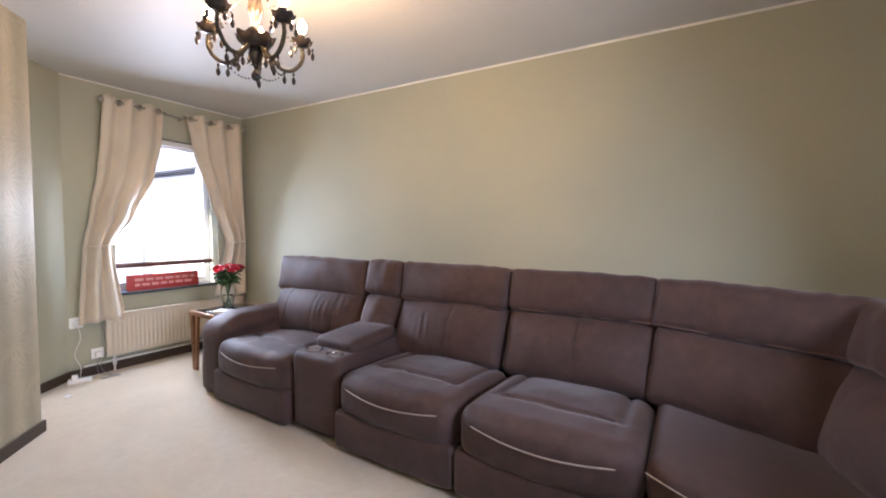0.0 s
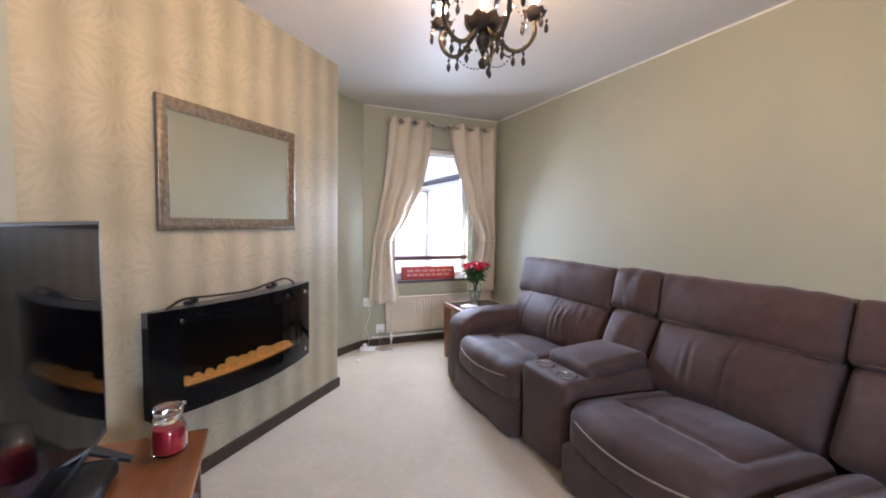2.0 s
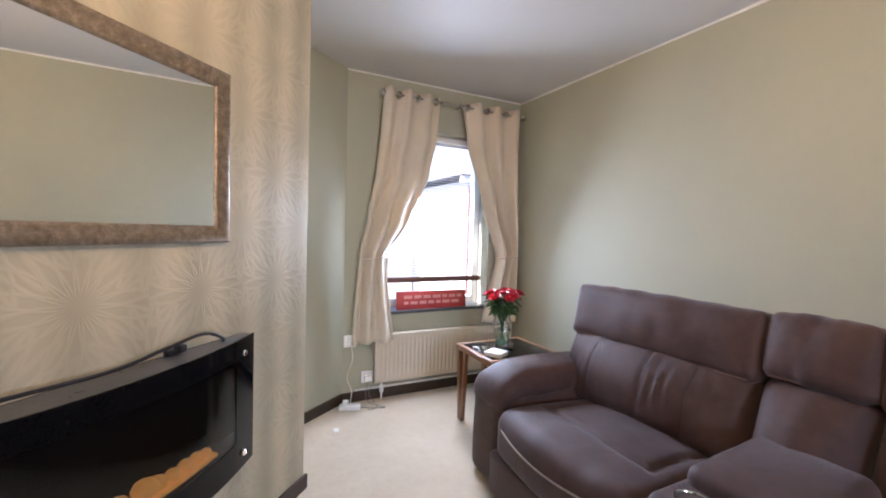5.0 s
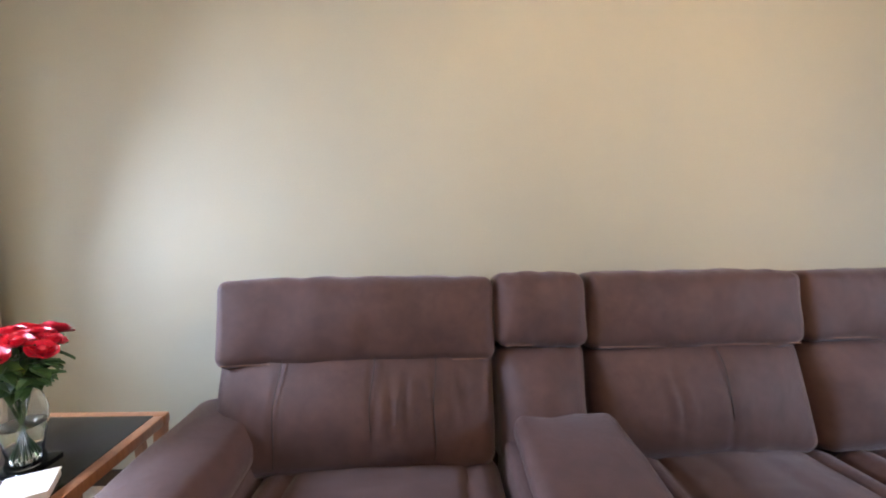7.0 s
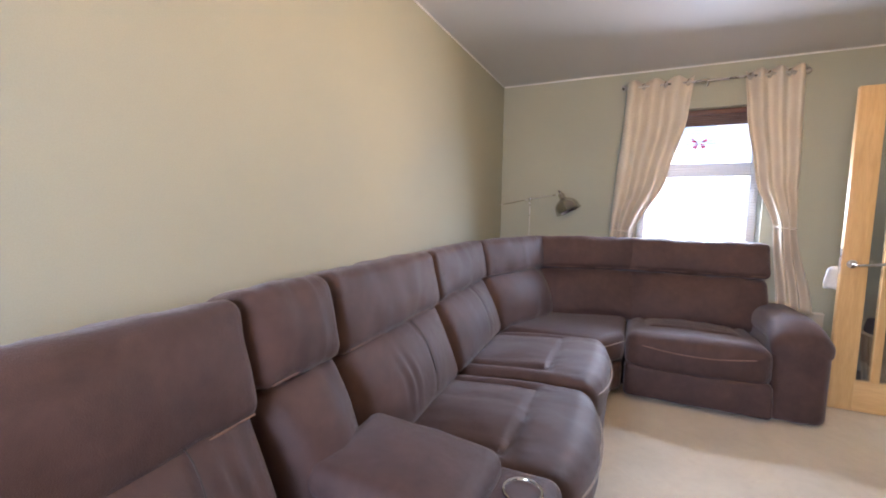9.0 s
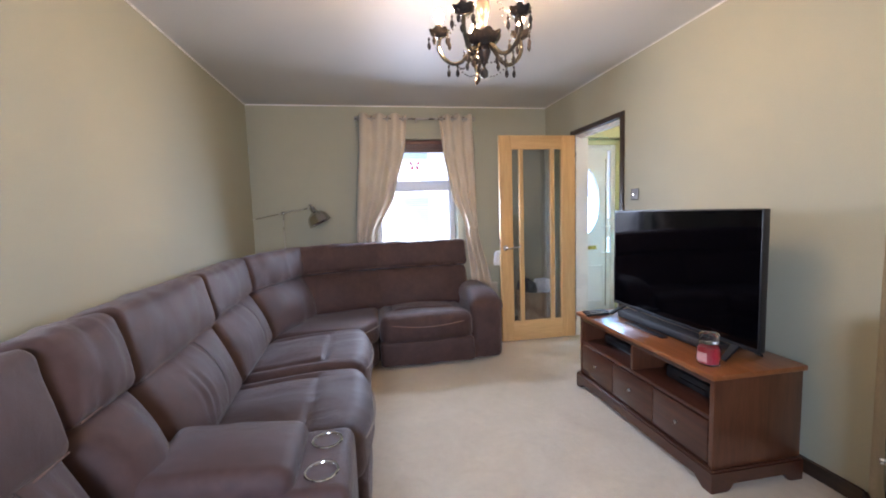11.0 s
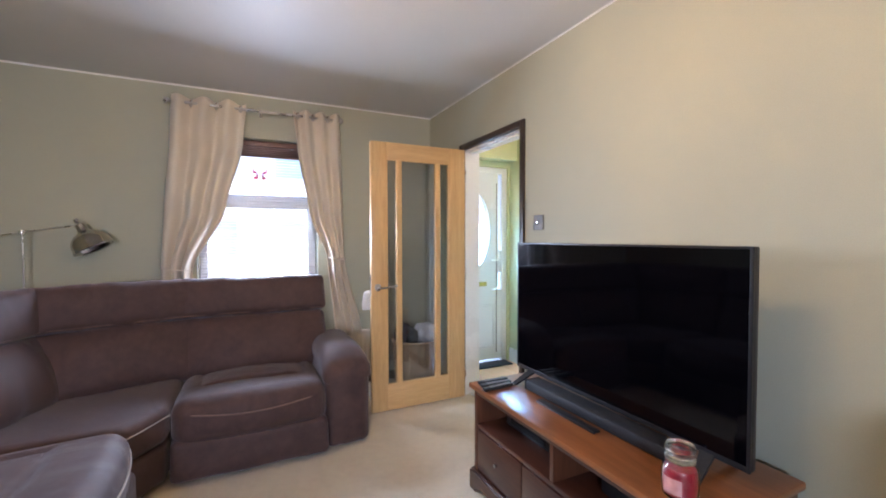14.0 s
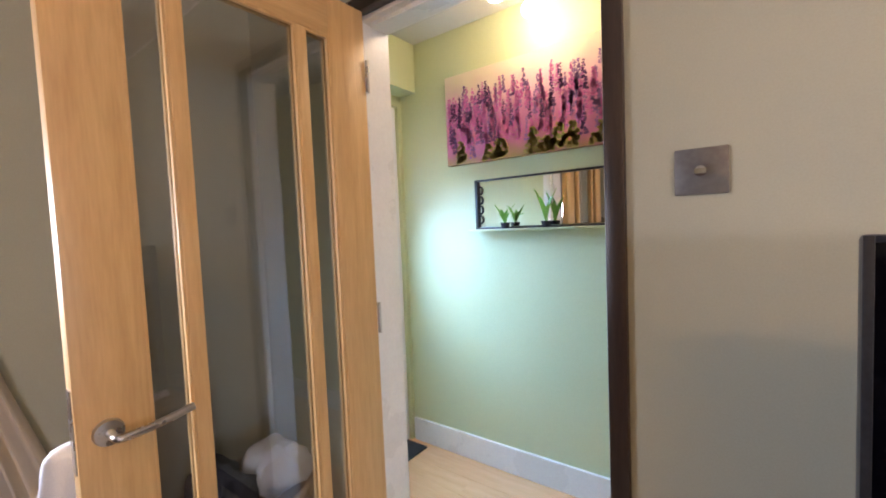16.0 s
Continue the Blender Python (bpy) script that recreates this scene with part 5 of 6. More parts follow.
# ---- television and its stand ----
st = thing("tv_stand", (-1.07, -0.01, 0), "glossy mahogany television stand with two open niches and three drawers", "tv stand")
CX0, CX1, CY0, CY1, CZ = -1.655, -0.49, -0.245, 0.225, 0.545
# the top takes the lit tone, front and shelves the shaded one
part("top", cube(CX0 - 0.02, CX1 + 0.02, CY0 - 0.005, CY1 + 0.025, CZ - 0.026, CZ, 0.008), MAHOG_LIT, st, "polished reddish top in a lighter, lit tone")
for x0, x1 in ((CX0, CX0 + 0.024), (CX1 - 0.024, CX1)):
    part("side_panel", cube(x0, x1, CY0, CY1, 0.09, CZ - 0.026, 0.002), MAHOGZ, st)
part("back_panel", cube(CX0 + 0.024, CX1 - 0.024, CY0, CY0 + 0.012, 0.09, CZ - 0.026), MAHOG_SHADE, st, smooth=False)
part("shelf", cube(CX0 + 0.024, CX1 - 0.024, CY0 + 0.012, CY1 - 0.004, 0.322, 0.342, 0.002), MAHOG_SHADE, st)
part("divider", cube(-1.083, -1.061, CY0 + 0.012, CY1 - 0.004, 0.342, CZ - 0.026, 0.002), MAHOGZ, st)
part("top_rail", cube(CX0 + 0.024, CX1 - 0.024, CY1 - 0.024, CY1 - 0.002, CZ - 0.056, CZ - 0.026, 0.002), MAHOG_SHADE, st)
part("carcass_floor", cube(CX0 + 0.024, CX1 - 0.024, CY0 + 0.012, CY1 - 0.006, 0.09, 0.108), MAHOG_SHADE, st, smooth=False)
dw = (CX1 - CX0 - 0.048 - 0.024) / 3
for i in range(3):
    x0 = CX0 + 0.024 + 0.006 + i * (dw + 0.006)
    dr = part("drawer", cube(x0, x0 + dw, CY1 - 0.022, CY1 + 0.001, 0.114, 0.316, 0.004), MAHOG_SHADE, st)
    m = Matrix.Translation((x0 + dw / 2, CY1 + 0.001, 0.22)) @ Matrix.Rotation(radians(-90), 4, "X")
    part("knob", turned([(0.004, 0.0), (0.004, 0.007), (0.009, 0.012), (0.009, 0.016), (0.0, 0.019)], (0, 0, 0), 12, m=m), STEEL, dr, "small steel knob")


def bracket_rail(x0, x1, y, d, zt, along):
    """Plinth rail with bracket feet left standing at its ends."""
    n = 24
    bm = bmesh.new()
    rows = []
    for i in range(n + 1):
        f = i / n
        g = min(f, 1 - f) * abs(x1 - x0)
        z = 0.0 if g < 0.075 else min(0.036, 0.036 * ((g - 0.075) / 0.02))
        p = x0 + (x1 - x0) * f
        pts = [(p, y, z), (p, y, zt), (p, y + d, zt), (p, y + d, z)]
        rows.append([bm.verts.new(q if along == "x" else (q[1], q[0], q[2])) for q in pts])
    for a, b in zip(rows, rows[1:]):
        for k in range(4):
            bm.faces.new((a[k], a[(k + 1) % 4], b[(k + 1) % 4], b[k]))
    bm.faces.new(rows[0])
    bm.faces.new(rows[-1])
    bmesh.ops.recalc_face_normals(bm, faces=bm.faces)
    return bm


part("plinth", bracket_rail(CX0 - 0.018, CX1 + 0.018, CY1, 0.018, 0.092, "x"), MAHOG_SHADE, st)
part("plinth", bracket_rail(CY0, CY1, CX0 - 0.018, 0.018, 0.092, "y"), MAHOG_SHADE, st)
part("plinth", bracket_rail(CY0, CY1, CX1, 0.018, 0.092, "y"), MAHOG_SHADE, st)
part("plinth_moulding", boxes((CX0 - 0.012, CX1 + 0.012, CY1, CY1 + 0.012, 0.092, 0.104), (CX0 - 0.012, CX0, CY0, CY1, 0.092, 0.104), (CX1, CX1 + 0.012, CY0, CY1, 0.092, 0.104), bevel=0.003), MAHOG_SHADE, st)

tv = thing("television", (-1.07, -0.05, CZ), "large flat black television on two splayed feet", "television", yaw=-0.15)
part("cabinet", boxes((-0.562, 0.562, -0.012, 0.020, 0.058, 0.716), (-0.36, 0.36, -0.055, -0.012, 0.09, 0.46), bevel=0.006), BLACKP, tv, world=False)
part("screen", cube(-0.553, 0.553, 0.0195, 0.0225, 0.076, 0.708), SCREEN, tv, "glossy black screen", world=False, smooth=False)
part("bezel", boxes((-0.563, -0.553, 0.016, 0.0235, 0.058, 0.716), (0.553, 0.563, 0.016, 0.0235, 0.058, 0.716), (-0.553, 0.553, 0.016, 0.0235, 0.708, 0.716), (-0.553, 0.553, 0.016, 0.0235, 0.058, 0.076), bevel=0.001), BEZEL, tv, world=False)


def blade(a, b, w0, w1, thick):
    """A flat tapering bar between two points, its width lying along x."""
    a, b = Vector(a), Vector(b)
    n = (b - a).normalized().cross(Vector((1, 0, 0))).normalized() * thick / 2
    bm = bmesh.new()
    vs = [bm.verts.new(p + Vector((sx * w / 2, 0, 0)) + n * sn) for p, w in ((a, w0), (b, w1)) for sx, sn in ((-1, -1), (1, -1), (1, 1), (-1, 1))]
    for q in ((0, 1, 2, 3), (7, 6, 5, 4), (0, 4, 5, 1), (1, 5, 6, 2), (2, 6, 7, 3), (3, 7, 4, 0)):
        bm.faces.new([vs[k] for k in q])
    bmesh.ops.recalc_face_normals(bm, faces=bm.faces)
    return bm


for s in (-1, 1):
    ft = part("foot", blade((s * 0.435, 0.0, 0.075), (s * 0.462, 0.112, 0.004), 0.050, 0.026, 0.009), BEZEL, tv, "splayed flat metal foot", world=False)
    part("rear_strut", blade((s * 0.435, -0.01, 0.075), (s * 0.455, -0.105, 0.004), 0.050, 0.026, 0.009), BEZEL, ft, world=False)
sb = thing("soundbar", (-1.075, 0.008, CZ), "dark grey fabric soundbar below the television", "soundbar", yaw=0.6)
part("body", cube(-0.385, 0.385, -0.046, 0.046, 0.003, 0.054, 0.014), GREYP, sb, world=False)
for s_ in (-1, 1):
    part("end_cap", cube(s_ * 0.386 - 0.005, s_ * 0.386 + 0.005, -0.045, 0.045, 0.004, 0.053, 0.004), BLACKP, sb, world=False)
sbp = single("flat_media_box", cube(-1.17, -0.83, 0.068, 0.104, CZ, CZ + 0.011, 0.003), BLACKP, "thin black media remote on the stand top", "remote")
for i, (x, y, yaw, dz) in enumerate(((-0.530, 0.140, 151, 0.0), (-0.572, 0.148, 149, 0.0), (-0.614, 0.163, 154, 0.0))):
    r = thing("remote_control", (x, y, CZ), "black remote control on the television stand", "remote", "remotes on the stand", yaw=yaw - 60)
    part("body", cube(-0.085, 0.085, -0.014, 0.014, 0.0, 0.017, 0.006), BLACKP, r, world=False)
    part("keypad", boxes(*[(-0.07 + 0.016 * j, -0.061 + 0.016 * j, -0.009 + 0.007 * k, -0.004 + 0.007 * k, 0.016, 0.0185) for j in range(8) for k in range(3)]), CORD, r, "grey rubber keys", world=False, smooth=False)
stb = thing("set_top_box", (-0.80, 0.05, 0.342), "black set-top box in the open niche of the stand", "set-top box")
part("case", cube(-0.92, -0.58, -0.14, 0.09, 0.342, 0.402, 0.006), BLACKP, stb)
part("display_strip", cube(-0.88, -0.62, 0.089, 0.092, 0.360, 0.382), SOOT, stb, smooth=False)
gc = thing("games_console", (-1.35, 0.02, 0.342), "black games console lying in the open niche of the stand", "games console")
part("case", cube(-1.56, -1.20, -0.16, 0.10, 0.342, 0.410, 0.012), BLACKP, gc)
part("slot", cube(-1.48, -1.30, 0.0995, 0.1015, 0.374, 0.379), BLACKG, gc, smooth=False)

# jar candle
jar = thing("jar_candle", (-1.545, 0.155, CZ), "red jar candle with a glass lid and pink label", "candle")
part("jar", turned([(0.0, 0.001), (0.040, 0.001), (0.047, 0.006), (0.049, 0.03), (0.049, 0.072), (0.044, 0.088), (0.036, 0.096), (0.036, 0.103), (0.034, 0.103), (0.034, 0.095), (0.042, 0.086), (0.046, 0.071), (0.046, 0.03), (0.044, 0.009), (0.0, 0.006)], (0, 0, 0), 28), CLEAR, jar, "clear glass jar", world=False)
part("wax", turned([(0.0, 0.0075), (0.0425, 0.0095), (0.0450, 0.03), (0.0450, 0.070), (0.0410, 0.084), (0.0, 0.085)], (0, 0, 0), 28), WAX, jar, "red wax", world=False)
part("lid", turned([(0.0, 0.098), (0.030, 0.098), (0.0325, 0.104), (0.041, 0.105), (0.042, 0.110), (0.039, 0.114), (0.037, 0.124), (0.040, 0.131), (0.041, 0.140), (0.037, 0.148), (0.0, 0.150)], (0, 0, 0), 28), CLEAR, jar, "clear glass lid", world=False)
lb = bmesh.new()
cols = [[lb.verts.new((0.0498 * math.cos(radians(70 + 5 * i)), 0.0498 * math.sin(radians(70 + 5 * i)), z)) for z in (0.02, 0.064)] for i in range(13)]
for a, b in zip(cols, cols[1:]):
    lb.faces.new((a[0], b[0], b[1], a[1]))
part("label", lb, PAPER, jar, "pink paper label", world=False)

# ---- glazed oak door, standing open ----
dr = thing("door_1", (0.60, -0.308, 0), kind="structure")
tagged(dr, "open oak door with three tall clear glass panes", "door")
XA, XB = 0.581, 0.619
DY0, DY1, DT, GB, GT = -0.308, 0.458, 1.982, 0.196, 1.860
part("stile", cube(XA, XB, 0.338, DY1, 0.008, DT, 0.003), OAK, dr)
part("stile", cube(XA, XB, DY0, -0.17, 0.008, DT, 0.003), OAK, dr)
part("top_rail", cube(XA + 0.0005, XB - 0.0005, -0.17, 0.338, GT, DT, 0.002), OAKY, dr)
part("bottom_rail", cube(XA + 0.0005, XB - 0.0005, -0.17, 0.338, 0.008, GB, 0.002), OAKY, dr)
for a, b in ((0.228, 0.256), (-0.088, -0.059)):
    part("glazing_bar", cube(XA + 0.001, XB - 0.001, a, b, GB, GT, 0.003), OAK, dr)
for a, b in ((0.256, 0.338), (-0.059, 0.228), (-0.17, -0.088)):
    g = part("pane", cube(0.597, 0.603, a - 0.004, b + 0.004, GB - 0.004, GT + 0.004), DOORG, dr, "clear glass pane", smooth=False)
    g.visible_shadow = False
    bd = bmesh.new()
    for x0, x1 in ((XA + 0.004, XA + 0.014), (XB - 0.014, XB - 0.004)):
        for r in ((x0, x1, a, a + 0.006, GB, GT), (x0, x1, b - 0.006, b, GB, GT), (x0, x1, a + 0.006, b - 0.006, GB, GB + 0.006), (x0, x1, a + 0.006, b - 0.006, GT - 0.006, GT)):
            box(bd, *r)
    part("glazing_bead", bd, OAK, dr, smooth=False)
for s, x in ((-1, XA), (1, XB)):
    m = Matrix.Translation((x, 0.41, 0.925)) @ Matrix.Rotation(radians(90 * s), 4, "Y")
    hd = part("door_handle", turned([(0.0, 0.011), (0.012, 0.011), (0.024, 0.009), (0.026, 0.003), (0.026, -0.001)], (0, 0, 0), 24, m=m), STEEL, dr, "brushed steel lever handle")
    part("lever", tube(smooth_line([(x + s * 0.008, 0.41, 0.925), (x + s * 0.045, 0.41, 0.925), (x + s * 0.052, 0.395, 0.924), (x + s * 0.052, 0.34, 0.928), (x + s * 0.050, 0.278, 0.938)], 5), 0.008, 10), STEEL, hd)
for z in (0.22, 1.0, 1.78):
    part("hinge", tube([(XA - 0.004, DY0 - 0.004, z - 0.05), (XA - 0.004, DY0 - 0.004, z + 0.05)], 0.006, 10), STEEL, dr, "steel butt hinge")
part("latch_plate", cube(0.588, 0.612, DY1 - 0.0005, DY1 + 0.002, 0.86, 1.02), STEEL, dr, smooth=False)
bag = single("hanging_cloth", pillow((0.018, 0.036, 0.07), 0.017, (0.004, 0.006, 0.0), (3, 4, 6), 0.012, 16, lambda p: Vector((0.668 + p.x, 0.462 + p.y * (1.0 - 2.6 * max(0, p.z)), 0.82 + p.z)), 2.0), LINEN, "white cloth bag hung on the far door handle", "bag")

# ---- wicker basket with laundry behind the door ----
bk = thing("laundry_basket", (1.0, -0.06, 0), "round wicker laundry basket filled with folded washing", "basket")
ZB = 0.405
wk = bmesh.new()
nr, na = 26, 72
rows = []
for j in range(nr + 1):
    z = 0.004 + (ZB - 0.004) * j / nr
    rr = 0.172 + 0.030 * (z / ZB)
    rows.append([wk.verts.new((1.0 + (rr + 0.0045 * (1 if (i // 2 + j) % 2 else -1)) * math.cos(2 * math.pi * i / na), -0.06 + (rr + 0.0045 * (1 if (i // 2 + j) % 2 else -1)) * math.sin(2 * math.pi * i / na), z)) for i in range(na)])
for a, b in zip(rows, rows[1:]):
    for i in range(na):
        wk.faces.new((a[i], a[(i + 1) % na], b[(i + 1) % na], b[i]))
wk.faces.new(rows[0][::-1])
part("woven_side", wk, WICKER, bk)
st0 = part("upright", tube([(1.0 + 0.178, -0.06, 0.004), (1.0 + 0.208, -0.06, ZB)], 0.006, 6), WICKER, bk)
for i in range(1, 18):
    again(st0, Matrix.Rotation(2 * math.pi * i / 18, 4, "Z"))
part("rim", tube([(1.0 + 0.206 * math.cos(2 * math.pi * i / 40), -0.06 + 0.206 * math.sin(2 * math.pi * i / 40), ZB + 0.004) for i in range(41)], 0.013, 8), WICKER, bk)
single("folded_towel", pillow((0.10, 0.11, 0.055), 0.045, (0.01, 0.01, 0.03), (6, 6, 4), 0.03, 14, lambda p: Vector((1.0 + p.x - 0.03, -0.135 + p.y * 0.8, ZB + 0.055 + p.z)), 4.0), LINEN, "crumpled white towel on top of the basket", "towel")
single("dark_clothes", pillow((0.11, 0.075, 0.07), 0.045, (0.01, 0.01, 0.03), (6, 6, 4), 0.035, 13, lambda p: Vector((0.99 + p.x, 0.045 + p.y * 0.9, ZB + 0.045 + p.z)), 8.0), DARKC, "crumpled dark clothes on top of the basket", "clothes")

# ---- side table with roses ----
tb = thing("side_table", (-3.40, 2.26, 0), "small walnut side table with a smoked glass top", "side table")
TX0, TX1, TY0, TY1, TZ = -3.625, -3.19, 1.995, 2.52, 0.512
part("frame", boxes((TX0, TX1, TY0, TY0 + 0.035, TZ - 0.036, TZ), (TX0, TX1, TY1 - 0.035, TY1, TZ - 0.036, TZ), (TX0, TX0 + 0.035, TY0 + 0.035, TY1 - 0.035, TZ - 0.036, TZ), (TX1 - 0.035, TX1, TY0 + 0.035, TY1 - 0.035, TZ - 0.036, TZ), bevel=0.003), WALNUT, tb)
part("glass_top", cube(TX0 + 0.034, TX1 - 0.034, TY0 + 0.034, TY1 - 0.034, TZ - 0.010, TZ + 0.001, 0.001), BLACKG, tb, "smoked black glass top")
for x, sx in ((TX0 + 0.02, 1), (TX1 - 0.02, -1)):
    for y, sy in ((TY0 + 0.02, 1), (TY1 - 0.02, -1)):
        lg = bmesh.new()
        for x0, x1, y0, y1 in ((x - 0.018, x + 0.018, y - 0.014, y + 0.014),):
            lo = [lg.verts.new((a + sx * 0.035, b, 0.0)) for a, b in ((x0, y0), (x1, y0), (x1, y1), (x0, y1))]
            hi = [lg.verts.new((a, b, TZ - 0.036)) for a, b in ((x0, y0), (x1, y0), (x1, y1), (x0, y1))]
            for i in range(4):
                lg.faces.new((lo[i], lo[(i + 1) % 4], hi[(i + 1) % 4], hi[i]))
            lg.faces.new(lo[::-1])
            lg.faces.new(hi)
        bmesh.ops.recalc_face_normals(lg, faces=lg.faces)
        part("leg", lg, WALNUT, tb, smooth=False)
        s2 = bmesh.new()
        lo = [s2.verts.new((a + sx * 0.055, b, 0.0)) for a, b in ((x - 0.015, y - 0.012), (x + 0.015, y - 0.012), (x + 0.015, y + 0.012), (x - 0.015, y + 0.012))]
        hi = [s2.verts.new((a + sx * 0.085, b, TZ - 0.036)) for a, b in ((x - 0.015, y - 0.012), (x + 0.015, y - 0.012), (x + 0.015, y + 0.012), (x - 0.015, y + 0.012))]
        for i in range(4):
            s2.faces.new((lo[i], lo[(i + 1) % 4], hi[(i + 1) % 4], hi[i]))
        s2.faces.new(lo[::-1])
        s2.faces.new(hi)
        bmesh.ops.recalc_face_normals(s2, faces=s2.faces)
        part("strut", s2, WALNUT, tb, smooth=False)
single("glass_coaster", cube(-3.455, -3.345, 2.160, 2.270, TZ + 0.001, TZ + 0.011, 0.002), CLEAR, "square clear glass coaster under the vase", "coaster")
cs = thing("coaster_box", (-3.29, 2.10, TZ), "small white box of coasters on the table", "box", yaw=28)
part("base", cube(-0.055, 0.055, -0.055, 0.055, 0.001, 0.020, 0.003), LINEN, cs, world=False)
part("lid", cube(-0.057, 0.057, -0.057, 0.057, 0.020, 0.028, 0.003), WHITE, cs, world=False)

VX, VY, VZ = -3.40, 2.215, TZ + 0.011
vs = thing("glass_vase", (VX, VY, VZ), "clear glass vase half full of water and stems", "vase")
part("vase", turned([(0.0, 0.0), (0.042, 0.0), (0.047, 0.005), (0.040, 0.03), (0.046, 0.07), (0.058, 0.12), (0.060, 0.16), (0.050, 0.20), (0.045, 0.215), (0.052, 0.232), (0.049, 0.232), (0.042, 0.215), (0.047, 0.198), (0.057, 0.158), (0.055, 0.12), (0.043, 0.07), (0.036, 0.03), (0.036, 0.012), (0.0, 0.010)], (VX, VY, VZ), 32), CLEAR, vs, "clear glass")
part("water", turned([(0.0, 0.0105), (0.0352, 0.0125), (0.0352, 0.03), (0.0422, 0.07), (0.0540, 0.12), (0.0, 0.121)], (VX, VY, VZ), 28), solid_glass("water", (0.90, 0.97, 0.90), 0.0, 1.33), vs)
bq = thing("rose_bouquet", (VX, VY, VZ + 0.02), "bunch of red roses with green leaves in the vase", "flowers")


def rose_head():
    bm = bmesh.new()
    bmesh.ops.create_icosphere(bm, subdivisions=2, radius=0.014)
    for ringi, (n, r, op, hh) in enumerate(((3, 0.013, 0.25, 0.030), (4, 0.019, 0.5, 0.030), (5, 0.025, 0.85, 0.027), (6, 0.030, 1.2, 0.022))):
        for k in range(n):
            a0 = 2 * math.pi * k / n + ringi * 0.7
            w = 2 * math.pi / n * 0.62
            g = []
            for i in range(4):
                f = i / 3
                row = []
                for j in range(5):
                    b = a0 + w * (j / 4 - 0.5) * (1 + 0.4 * f) * 1.25
                    rr = 0.006 + (r - 0.004) * math.sin(f * 1.5) + 0.006 * op * f * f
                    row.append(bm.verts.new((rr * math.cos(b), rr * math.sin(b), -0.012 + hh * f * (1 - 0.18 * op * f) - 0.004 * abs(j - 2) / 2 * f)))
                g.append(row)
            for p, q in zip(g, g[1:]):
                for j in range(4):
                    bm.faces.new((p[j], p[j + 1], q[j + 1], q[j]))
    return mesh_from("rose_head", bm, ROSE)


def leaf_mesh():
    bm = bmesh.new()
    out = []
    for i in range(6):
        f = i / 5
        w = 0.017 * math.sin(math.pi * (0.08 + 0.92 * f) ** 0.8) + 0.0006
        out.append([bm.verts.new((f * 0.055, s * w, 0.006 * abs(s) - 0.016 * f * f)) for s in (-1, 0, 1)])
    for a, b in zip(out, out[1:]):
        for j in range(2):
            bm.faces.new((a[j], a[j + 1], b[j + 1], b[j]))
    return mesh_from("leaf", bm, LEAF)


RH, LM = rose_head(), leaf_mesh()
inv = place_of(bq).inverted()
rng = random.Random(11)
for k in range(15):
    a = k * 2.399
    r = 0.115 * math.sqrt((k + 0.4) / 15)
    top = Vector((VX + r * math.cos(a) * 1.0, VY + r * math.sin(a) * 1.1, VZ + 0.372 - 0.55 * r * r * 10 * 0.35 + rng.uniform(-0.012, 0.012)))
    neck = Vector((VX + 0.030 * math.cos(a), VY + 0.030 * math.sin(a), VZ + 0.222))
    foot = Vector((VX - 0.024 * math.cos(a), VY - 0.024 * math.sin(a), VZ + 0.02))
    part("stem", tube(smooth_line([foot, neck, neck.lerp(top, 0.5) + Vector((0, 0, 0.008)), top - Vector((0, 0, 0.012))], 4), 0.0024, 5), LEAF, bq)
    o = new("rose", RH)
    o.parent = bq
    lean = (top - neck).to_track_quat("Z", "Y").to_matrix().to_4x4()
    o.matrix_basis = inv @ Matrix.Translation(top) @ lean @ Matrix.Rotation(rng.uniform(0, 6), 4, "Z") @ Matrix.Scale(rng.uniform(0.9, 1.15), 4)
    for j in range(9):
        f = rng.uniform(0.02, 0.88)
        p = neck.lerp(top, f)
        o = new("leaf", LM)
        o.parent = bq
        o.matrix_basis = inv @ Matrix.Translation(p) @ Matrix.Rotation(a + rng.uniform(-1.6, 1.6), 4, "Z") @ Matrix.Rotation(rng.uniform(-0.7, 0.5), 4, "Y") @ Matrix.Rotation(rng.uniform(-0.6, 0.6), 4, "X") @ Matrix.Scale(rng.uniform(0.8, 1.35), 4)

# sign on the rear sill
sg = thing("wooden_sign", (W - 0.005, 2.04, WZ0 + 0.026), "red painted wooden sign with pale lettering on the sill", "sign")
part("board", cube(-0.008, 0.008, -0.30, 0.31, 0.0, 0.140, 0.003), REDSIGN, sg, world=False)
for row, (z0, z1) in enumerate(((0.082, 0.106), (0.038, 0.062))):
    yy = -0.24
    rng = random.Random(20 + row)
    while yy < 0.24:
        ln = rng.uniform(0.03, 0.075)
        part("lettering_bar", cube(0.0078, 0.0098, yy, min(yy + ln, 0.27), z0, z1), PINKTXT, sg, world=False, smooth=False)
        yy += ln + 0.017
sg.matrix_basis = sg.matrix_basis @ Matrix.Rotation(radians(-6), 4, "Y")

# ---- floor lamp behind the sofa corner ----
lp = thing("floor_lamp", (1.13, 2.517, 0), "slim steel floor lamp with a swing arm and dome shade", "floor lamp")
part("base", turned([(0.0, 0.0), (0.12, 0.0), (0.12, 0.012), (0.11, 0.02), (0.012, 0.024), (0.012, 0.04), (0.0, 0.04)], (1.13, 2.517, 0), 32), STEEL, lp)
part("pole", tube([(1.13, 2.517, 0.03), (1.13, 2.517, 1.325)], 0.0045, 10), STEEL, lp)
